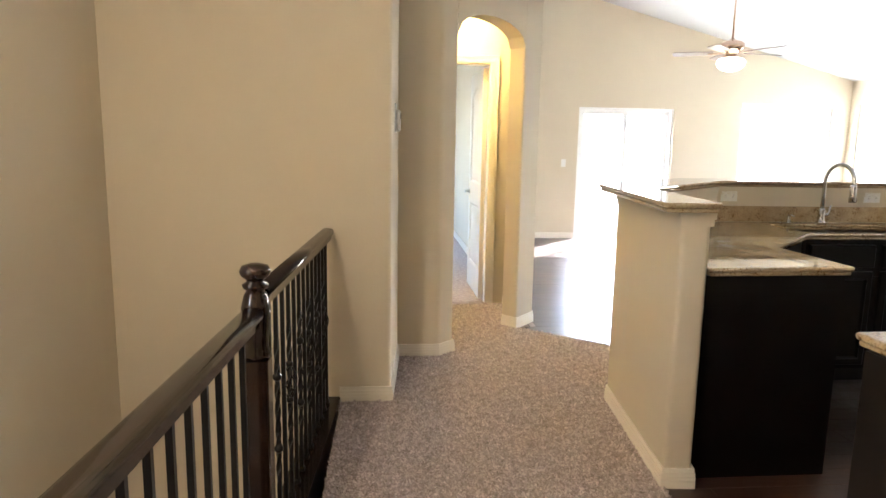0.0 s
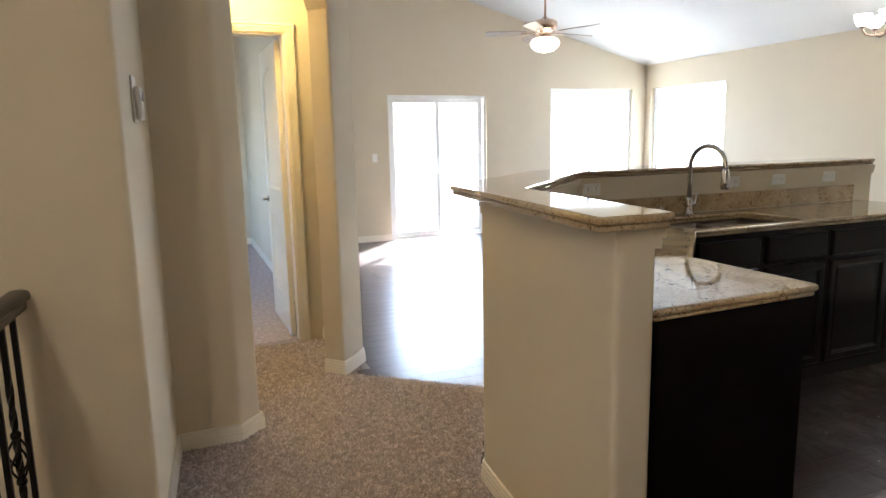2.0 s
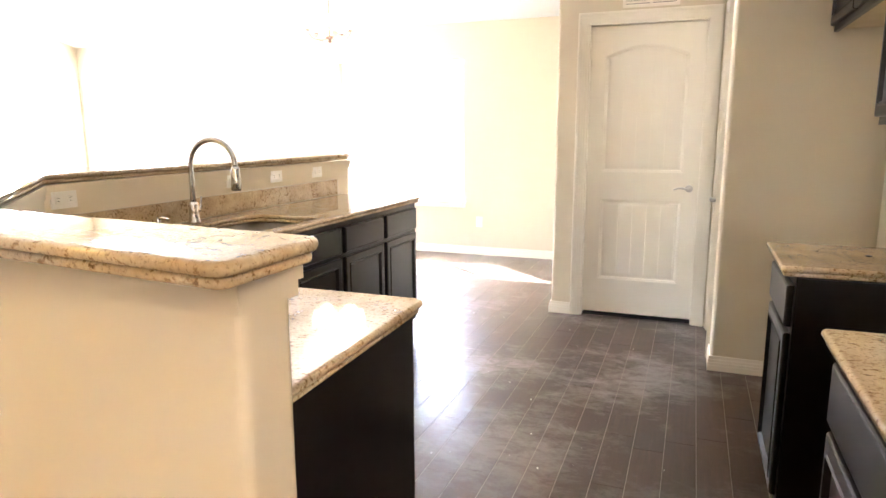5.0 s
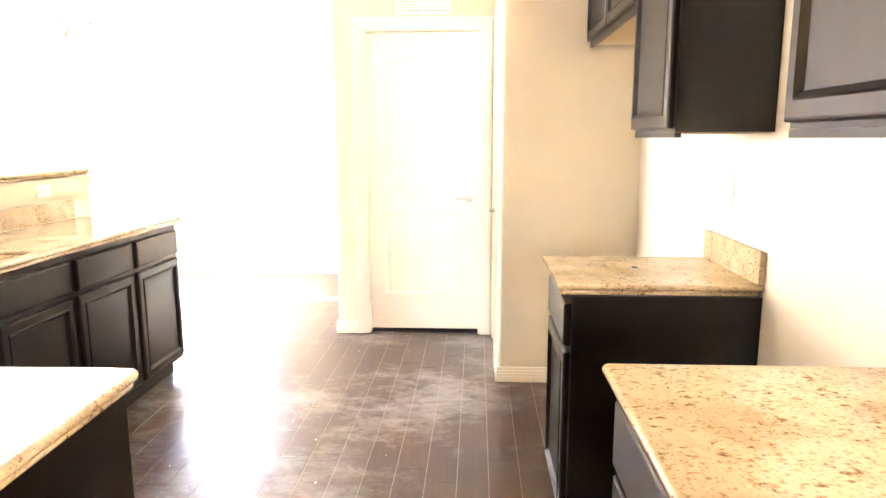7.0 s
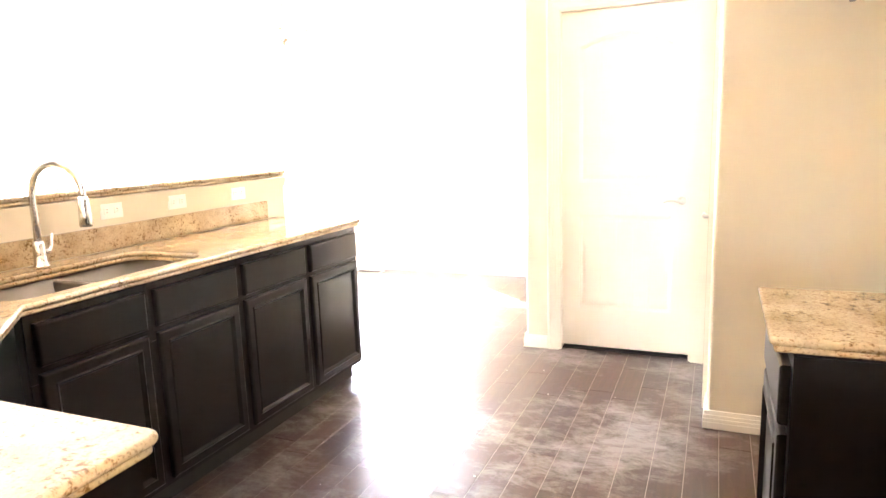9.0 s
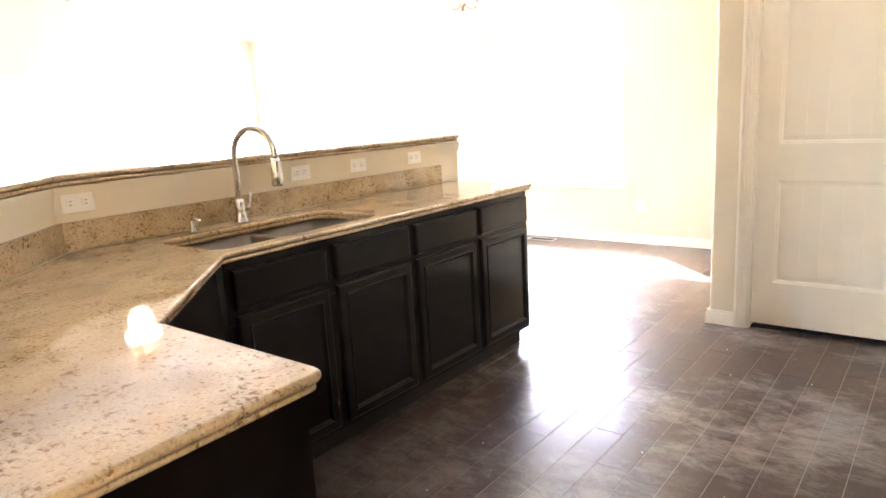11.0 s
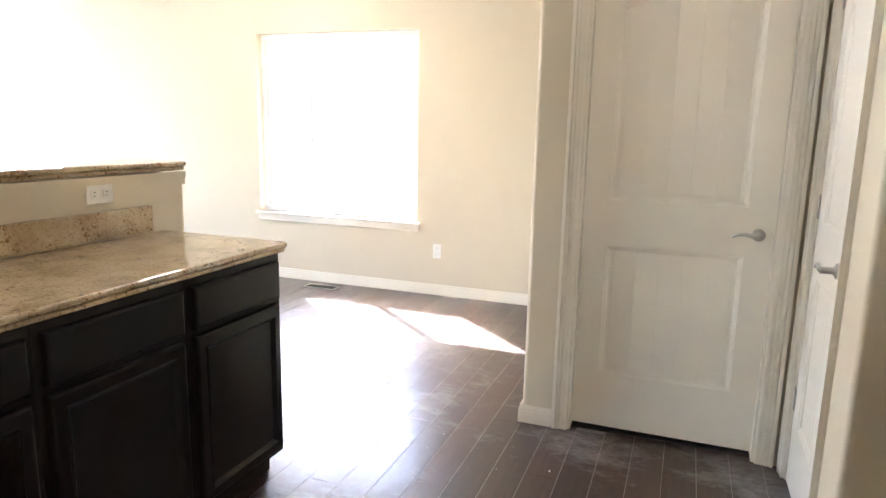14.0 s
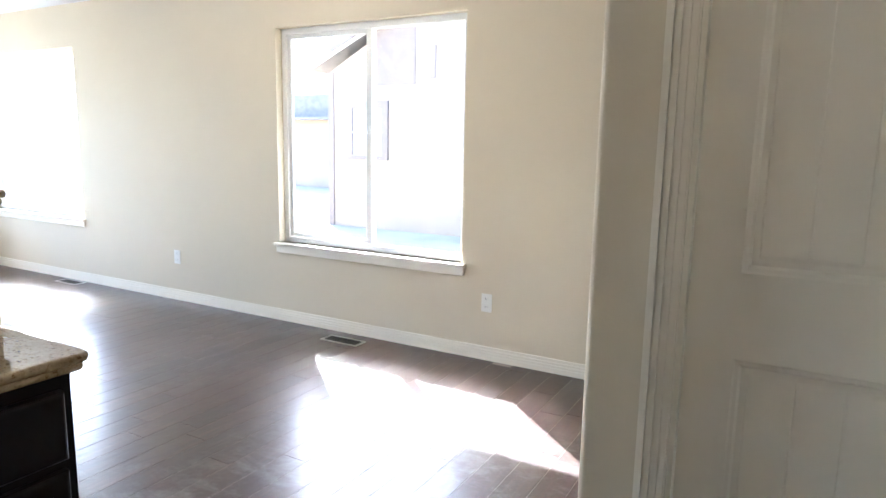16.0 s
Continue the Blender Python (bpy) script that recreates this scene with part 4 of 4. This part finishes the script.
ends = structure("stair_curb", offset_strip([on_rail(3.818)[:2], on_rail(-1.55)[:2]], -0.06, -0.25, 0.03, 0.115), RAILWOOD, "dark wood curb along the stair opening", "curb")


def baluster(y, style, top):
    p = on_rail(y, 0.03)
    bm = bm_new()
    s = 0.0075
    if style == 0:
        add_box(bm, -s, -s, 0, s, s, top)
    else:
        # twisted bar with knuckles
        rows = 26
        rings = []
        for i in range(rows + 1):
            z = top * i / rows
            a = 0 if (z < 0.18 or z > top - 0.18) else (z - 0.18) * 22
            k = 1.0
            rings.append([bm.verts.new((k * s * 1.41 * math.cos(a + math.pi / 4 + j * math.pi / 2), k * s * 1.41 * math.sin(a + math.pi / 4 + j * math.pi / 2), z)) for j in range(4)])
        for q, r in zip(rings, rings[1:]):
            for j in range(4):
                bm.faces.new((q[j], q[(j + 1) % 4], r[(j + 1) % 4], r[j]))
    ob = part("baluster", bm, IRON, railing)
    ob.matrix_basis = Matrix.Translation(p)
    part("shoe", box(-0.013, -0.013, 0, 0.013, 0.013, 0.02, 0.004), IRON, ob)
    if style == 2:
        # open basket of four bowed wires between collars
        bmb = bm_new()
        for j in range(4):
            a0 = j * math.pi / 2
            pts = []
            for k in range(9):
                u = k / 8
                r = 0.004 + 0.024 * math.sin(math.pi * u)
                a = a0 + u * 2.4
                pts.append((r * math.cos(a), r * math.sin(a), 0.40 + 0.13 * u))
            tube(pts, 0.0035, 6, bmb)
        part("basket", bmb, IRON, ob)
        for z in (0.395, 0.535):
            c = part("collar", lathe([(0.008, -0.012), (0.014, -0.006), (0.014, 0.006), (0.008, 0.012)], 12), IRON, ob)
            c.matrix_basis = pose(0, 0, z)
    if style == 1:
        for z in (0.30, 0.56):
            c = part("collar", lathe([(0.008, -0.016), (0.016, -0.004), (0.016, 0.004), (0.008, 0.016)], 12), IRON, ob)
            c.matrix_basis = pose(0, 0, z)
    return ob


y, i = 3.73, 0
while y > 0.2:
    if abs(y - NEWEL_Y) > 0.06:
        baluster(y, (0, 2, 0, 1)[i % 4] if y > NEWEL_Y else 0, (0.945 if y > NEWEL_Y else 0.905) - 0.052 - 0.031)
    y -= 0.102
    i += 1

# stairs going down beside the railing
stairs = thing("stairs", pose(0, 0, 0), "carpeted stair flight going down beside the railing", "stairs", kind="structure")
for k in range(14):
    part("step", box(-0.995, 0.3 + k * 0.25, -3.0, 0.03, 0.3 + (k + 1) * 0.25, -0.18 * (k + 1)), CARPET, stairs)
structure("stair_landing", box(-1.0, -1.6, -0.25, 0.139, 0.299, -0.018), SEAM, "landing floor at the head of the stairs", "floor")
structure("stair_side_wall", box(0.04, 0.3, -3.0, 0.139, 3.819, -0.251), WALL, "tan painted wall under the stair opening", "wall")


# ---- lamps ----
fan = thing("ceiling_fan", pose(4.39, 7.99, 0), "five blade ceiling fan with lit glass bowl on a down rod", "ceiling fan")
top = roof(4.39)
part("down_rod", tube([(0, 0, 2.64), (0, 0, top - 0.02)], 0.012, 10), COPPER, fan)
part("canopy", lathe([(0.02, top - 0.10), (0.05, top - 0.08), (0.07, top - 0.02), (0.07, top + 0.02)]), COPPER, fan)
part("motor", lathe([(0.02, 2.66), (0.04, 2.64), (0.10, 2.625), (0.135, 2.60), (0.135, 2.545), (0.11, 2.52), (0.07, 2.50), (0.06, 2.46), (0.09, 2.45), (0.09, 2.44)], 32), COPPER, fan)
part("light_bowl", lathe([(0.09, 2.439), (0.14, 2.425), (0.16, 2.385), (0.145, 2.34), (0.10, 2.305), (0.05, 2.29), (0.01, 2.285)], 32), GLOBE_LIT, fan, "lit frosted glass bowl")
for k in range(5):
    a = k * 72 + 8
    bm = bm_new()
    outline = [(0.20, -0.05), (0.35, -0.062), (0.60, -0.07), (0.64, -0.055), (0.655, 0.0), (0.64, 0.055), (0.60, 0.07), (0.35, 0.062), (0.20, 0.05)]
    prism(outline, -0.004, 0.004, bm)
    bl = part("blade", bm, BLADE, fan)
    bl.matrix_basis = pose(0, 0, 2.50, 0, 0, a) @ pose(0, 0, 0, 11)
    br = part("blade_iron", box(0.10, -0.018, -0.010, 0.26, 0.018, -0.0045, 0.002), COPPER, bl)

CH = (6.32, 5.52)
chandelier = thing("chandelier", pose(CH[0], CH[1], 0), "five arm bronze chandelier with lit frosted shades", "chandelier")
ctop = roof(CH[0])
part("stem", tube([(0, 0, 2.18), (0, 0, ctop - 0.02)], 0.008, 8), BRONZE, chandelier)
part("canopy", lathe([(0.015, ctop - 0.06), (0.05, ctop - 0.045), (0.062, ctop - 0.015), (0.062, ctop + 0.02)]), BRONZE, chandelier)
part("hub", lathe([(0.004, 2.145), (0.02, 2.155), (0.012, 2.17), (0.032, 2.185), (0.036, 2.21), (0.02, 2.24), (0.014, 2.30), (0.02, 2.32), (0.01, 2.34)]), BRONZE, chandelier)
for k in range(5):
    m = pose(0, 0, 0, 0, 0, k * 72 + 66)
    pts = [(0.03, 0, 2.20), (0.07, 0, 2.18), (0.12, 0, 2.175), (0.17, 0, 2.19), (0.195, 0, 2.225), (0.20, 0, 2.25)]
    arm = part("arm", tube(pts, 0.007, 8), BRONZE, chandelier)
    arm.matrix_basis = m
    part("cup", lathe([(0.012, 0), (0.028, 0.006), (0.03, 0.016)], 18), BRONZE, arm).matrix_basis = pose(0.20, 0, 2.245)
    part("shade", lathe([(0.028, 0), (0.045, 0.012), (0.056, 0.04), (0.062, 0.075), (0.070, 0.095), (0.066, 0.095), (0.052, 0.04), (0.03, 0.012)], 24), SHADE_LIT, arm, "lit frosted bell shade").matrix_basis = pose(0.20, 0, 2.262)

hl = thing("hall_light", pose(0.93, 5.6, 2.62), "warm lit flush ceiling light in the hall", "ceiling light")
part("base", lathe([(0.10, -0.03), (0.11, 0.0)]), NICKEL, hl)
part("bowl", lathe([(0.10, -0.031), (0.105, -0.06), (0.08, -0.09), (0.02, -0.10)]), HALL_LIT, hl, "lit glass bowl")
# unseen fixture with its bulb, added to brighten stairwell, carpet and half wall
sl = thing("fill_light", pose(-0.45, 1.0, roof(-0.45)), "unseen glass ceiling light added as fill over the stairs", "ceiling light")
part("base", lathe([(0.12, -0.03), (0.13, 0.03)]), NICKEL, sl)
part("bowl", lathe([(0.12, -0.031), (0.135, -0.06), (0.11, -0.11), (0.04, -0.135), (0.01, -0.138)]), FILL_LIT, sl, "lit glass bowl")
lamp("fill_bulb", 'POINT', pose(-0.45, 1.0, roof(-0.45) - 0.32), 0.75, (1.0, 0.80, 0.56), radius=0.14)
lamp("hall_bulb", 'POINT', pose(0.93, 5.6, 2.47), 1.3, (1.0, 0.64, 0.16), radius=0.06)
lamp("fan_bulb", 'POINT', pose(4.39, 7.99, 2.24), 0.3, (1.0, 0.80, 0.55), radius=0.11)
lamp("chandelier_bulb", 'POINT', pose(CH[0], CH[1], 2.42), 0.6, (1.0, 0.80, 0.55), radius=0.12)

# ---- neighbour house ----
nh = thing("neighbour_house", pose(15, 11.74, -0.45), "peach sided neighbour house with brown trim and shingle roof", "house")
part("wall", box(0, -6.5, 0, 7, 0, 3.2), STUCCO, nh)
bm = bm_new()
for pts in ([(-0.35, 0.6, 3.25), (-0.35, -3.25, 5.0), (7.2, -3.25, 5.0), (7.2, 0.6, 3.25)], [(-0.35, -7.1, 3.25), (-0.35, -3.25, 5.0), (7.2, -3.25, 5.0), (7.2, -7.1, 3.25)]):
    lo = [bm.verts.new(p) for p in pts]
    hi = [bm.verts.new((p[0], p[1], p[2] + 0.09)) for p in pts]
    bm.faces.new(lo)
    bm.faces.new(hi)
    for i in range(4):
        bm.faces.new((lo[i], lo[(i + 1) % 4], hi[(i + 1) % 4], hi[i]))
part("roof", bm, SHINGLE, nh)
for y0, y1 in ((0.62, -3.25), (-3.25, -7.12)):
    z0, z1 = (3.24, 4.99) if y0 > 0 else (4.99, 3.24)
    bm = bm_new()
    near = [bm.verts.new((-0.38, y, z)) for y, z in ((y0, z0 - 0.12), (y1, z1 - 0.12), (y1, z1 + 0.1), (y0, z0 + 0.1))]
    back = [bm.verts.new(v.co + Vector((0.03, 0, 0))) for v in near]
    bm.faces.new(near)
    bm.faces.new(back[::-1])
    for i in range(4):
        bm.faces.new((near[i], back[i], back[(i + 1) % 4], near[(i + 1) % 4]))
    part("rake_board", bm, BROWN_TRIM, nh)
    bm = bm_new()
    low = [bm.verts.new(p) for p in ((-0.34, y0, z0 - 0.03), (-0.34, y1, z1 - 0.03), (-0.001, y1, z1 - 0.03), (-0.001, y0, z0 - 0.03))]
    up = [bm.verts.new(v.co + Vector((0, 0, 0.02))) for v in low]
    bm.faces.new(low)
    bm.faces.new(up[::-1])
    for i in range(4):
        bm.faces.new((low[i], up[i], up[(i + 1) % 4], low[(i + 1) % 4]))
    part("soffit", bm, VINYL, nh, "pale painted soffit")
bm = bm_new()
vs = [bm.verts.new(p) for p in ((0.0, -6.5, 3.2), (0.0, 0, 3.2), (0.0, -3.25, 4.95))]
vb = [bm.verts.new(v.co + Vector((0.1, 0, 0))) for v in vs]
bm.faces.new(vs)
bm.faces.new(vb[::-1])
for i in range(3):
    bm.faces.new((vs[i], vb[i], vb[(i + 1) % 3], vs[(i + 1) % 3]))
part("gable", bm, STUCCO, nh)
part("corner_board", box(-0.03, -0.12, 0, -0.001, 0.02, 3.2), BROWN_TRIM, nh)
part("wall_vent", box(-0.03, -2.58, 3.0, -0.001, -2.46, 3.62, 0.008), BROWN_TRIM, nh)
win = part("window", box(-0.02, -1.36, 1.50, -0.001, -0.62, 2.45), DARK_GLASS, nh)
bm = bm_new()
add_box(bm, -0.05, -0.62, 1.42, -0.0, -0.48, 2.60)
add_box(bm, -0.05, -1.50, 1.42, -0.0, -1.36, 2.60)
add_box(bm, -0.05, -1.36, 2.45, -0.0, -0.62, 2.60)
add_box(bm, -0.05, -1.36, 1.42, -0.0, -0.62, 1.50)
part("window_frame", bm, BROWN_TRIM, win)
part("sash", box(-0.035, -1.36, 1.95, -0.021, -0.62, 2.0), VINYL, win)
part("siding_panel", box(-0.02, -2.12, 2.9, -0.001, -1.15, 4.2), BROWN_TRIM, nh)
nh2 = thing("far_house", pose(24, 20, -0.45), "distant house with grey shingle roof", "house")
part("wall", box(0, -5, 0, 7, 2, 2.6), STUCCO, nh2)
bm = prism([(-0.5, -5.5), (7.5, -5.5), (7.5, 2.5), (-0.5, 2.5)], 2.6, 2.7)
merge(bm, prism([(0.2, -5), (7, -5), (7, 2), (0.2, 2)], 2.7, 3.6))
part("roof", bm, SHINGLE, nh2)


# ---- carpet and boards ----
CARPET_POLY = [(0.145, -1.6), (1.45, -1.6), (1.45, 1.4), (1.53, 2.86), (1.62, 3.86), (2.05, 4.66), (1.75, 4.92), (1.45, 5.16), (1.375, 5.205), (1.285, 5.31), (1.42, 5.46), (1.42, 6.06), (0.46, 6.06), (0.46, 4.72), (0.75, 4.80), (0.832, 4.66), (0.730, 4.565), (0.460, 4.565), (0.412, 3.819), (0.145, 3.819)]
carpet = tagged(part("carpet", prism(CARPET_POLY, -0.0115, 0.004), CARPET), "brown grey cut pile carpet", "carpet", kind="structure")
tagged(part("bedroom_carpet", prism([(-1.3, 6.06), (1.42, 6.06), (1.42, 10.8), (-1.3, 10.8)], -0.015, 0.0), CARPET), "brown grey bedroom carpet", "carpet", kind="structure")


def inside(poly, x, y):
    hit = False
    for (ax, ay), (bx, by) in zip(poly, poly[1:] + poly[:1]):
        if (ay > y) != (by > y) and x < (bx - ax) * (y - ay) / (by - ay) + ax:
            hit = not hit
    return hit


def tufts():
    """Cut pile: small leaning tufts over the carpet that is walked past."""
    rng = np.random.default_rng(3)
    pts = []
    step = 0.0095
    for gy in np.arange(1.9, 5.95, step):
        xs = [gx for gx in np.arange(0.15, 2.08, step) if inside(CARPET_POLY, gx, gy)]
        pts += [(x, gy) for x in xs]
    p = np.array(pts)
    n = len(p)
    p = p + rng.uniform(-0.006, 0.006, p.shape)
    ang = rng.uniform(0, 2 * np.pi, n)
    h = rng.uniform(0.010, 0.020, n)
    # the pile leans together in patches of a few centimetres
    swirl = 2.6 * np.sin(p[:, 0] * 137 + 2.1 * np.sin(p[:, 1] * 61)) + 2.6 * np.sin(p[:, 1] * 121 + 1.7 * np.sin(p[:, 0] * 83))
    lean = rng.uniform(-0.005, 0.005, (n, 2)) + 0.011 * np.stack([np.cos(swirl), np.sin(swirl)], axis=1)
    h *= 0.85 + 0.35 * np.sin(p[:, 0] * 91 + 3 * np.sin(p[:, 1] * 47)) * np.sin(p[:, 1] * 103)
    rad = rng.uniform(0.005, 0.0085, n)
    co = np.zeros((n, 4, 3))
    for k in range(3):
        a = ang + k * 2 * np.pi / 3
        co[:, k, 0], co[:, k, 1], co[:, k, 2] = p[:, 0] + rad * np.cos(a), p[:, 1] + rad * np.sin(a), 0.003
    co[:, 3, 0], co[:, 3, 1], co[:, 3, 2] = p[:, 0] + lean[:, 0], p[:, 1] + lean[:, 1], h
    base = np.arange(n)[:, None] * 4
    tri = np.concatenate([base + np.array([[0, 1, 3]]), base + np.array([[1, 2, 3]]), base + np.array([[2, 0, 3]])], axis=0)
    me = bpy.data.meshes.new("carpet_tufts")
    me.vertices.add(n * 4)
    me.vertices.foreach_set("co", co.reshape(-1))
    me.loops.add(len(tri) * 3)
    me.loops.foreach_set("vertex_index", tri.reshape(-1).astype(np.int32))
    me.polygons.add(len(tri))
    me.polygons.foreach_set("loop_start", np.arange(0, len(tri) * 3, 3, dtype=np.int32))
    me.update(calc_edges=True)
    me.materials.append(CARPET)
    ob = new("carpet_tufts", me)
    ob.parent = carpet
    tagged(ob, kind="stuff")


tufts()


def boards():
    rng = random.Random(7)
    w = 0.127
    near = tagged(part("floor", box(1.5, 1.3, -0.0158, 7.5, 10.1, -0.0012), SEAM), "dark hand scraped hardwood floor with pale dust", "floor", kind="structure")
    data = {}
    rest = bm_new()
    left = 300

    def plank_mesh(bm, x0, x1, y0, y1):
        c = 0.0007
        lo = [bm.verts.new((x, y, -0.0119)) for x, y in ((x0, y0), (x1, y0), (x1, y1), (x0, y1))]
        mid = [bm.verts.new((x, y, -0.0009)) for x, y in ((x0, y0), (x1, y0), (x1, y1), (x0, y1))]
        hi = [bm.verts.new((x, y, 0.0)) for x, y in ((x0 + c, y0 + c), (x1 - c, y0 + c), (x1 - c, y1 - c), (x0 + c, y1 - c))]
        for p, q in ((lo, mid), (mid, hi)):
            for i in range(4):
                bm.faces.new((p[i], p[(i + 1) % 4], q[(i + 1) % 4], q[i]))
        bm.faces.new(hi)

    y = 1.316
    while y < 10.1:
        x = 1.45 - rng.random() * 0.9
        while x < 7.5:
            ln = rng.choice((0.45, 0.6, 0.75, 0.9, 1.05, 1.2))
            x0, x1, y1 = max(x, 1.46), min(x + ln, 7.505), min(y + w, 10.12)
            x += ln
            if x1 - x0 < 0.05:
                continue
            cy = (y + y1) / 2
            # keep clear of carpet, pantry and the bar
            while x0 < x1 - 0.05 and inside(CARPET_POLY, x0 + 0.16, cy):
                x0 += 0.02
            if x1 - x0 < 0.06 or (x0 < 1.545 and y > 5.2):
                x0 = max(x0, 1.545)
                if x1 - x0 < 0.06:
                    continue
            if y1 < PY1 - 0.02 and x1 > 5.55:
                if x0 > 5.5:
                    continue
                x1 = 5.56
            if left > 0 and y < 5.9 and x0 > 2.0:
                left -= 1
                key = (round(x1 - x0, 2), round(y1 - y, 3))
                if key not in data:
                    bm = bm_new()
                    plank_mesh(bm, 0, x1 - x0 - 0.0012, 0, y1 - y - 0.0020)
                    me = bpy.data.meshes.new("plank")
                    bmesh.ops.recalc_face_normals(bm, faces=bm.faces[:])
                    bm.to_mesh(me)
                    bm.free()
                    me.materials.append(PLANK)
                    data[key] = me
                ob = new("plank", data[key])
                ob.parent = near
                ob.matrix_basis = pose(x0, y, 0)
            else:
                plank_mesh(rest, x0, x1 - 0.0012, y, y1 - 0.0020)
        y += w
    far = part("far_planks", rest, PLANK, near)
    tagged(far, kind="stuff")


boards()

# crumbs of plaster left on the boards
rng = random.Random(11)
bm = bm_new()
for _ in range(34):
    x, y = rng.uniform(3.0, 5.3), rng.uniform(2.3, 3.8)
    s = rng.uniform(0.0015, 0.005)
    t = bm_new()
    bmesh.ops.create_icosphere(t, subdivisions=1, radius=s, matrix=Matrix.Translation((x, y, s * 0.5)) @ Matrix.Diagonal((1.0, rng.uniform(0.5, 1.0), 0.5, 1)))
    merge(bm, t)
tagged(part("plaster_crumbs", bm, PLATE), "white plaster crumbs on the dark boards", "crumbs", kind="stuff")
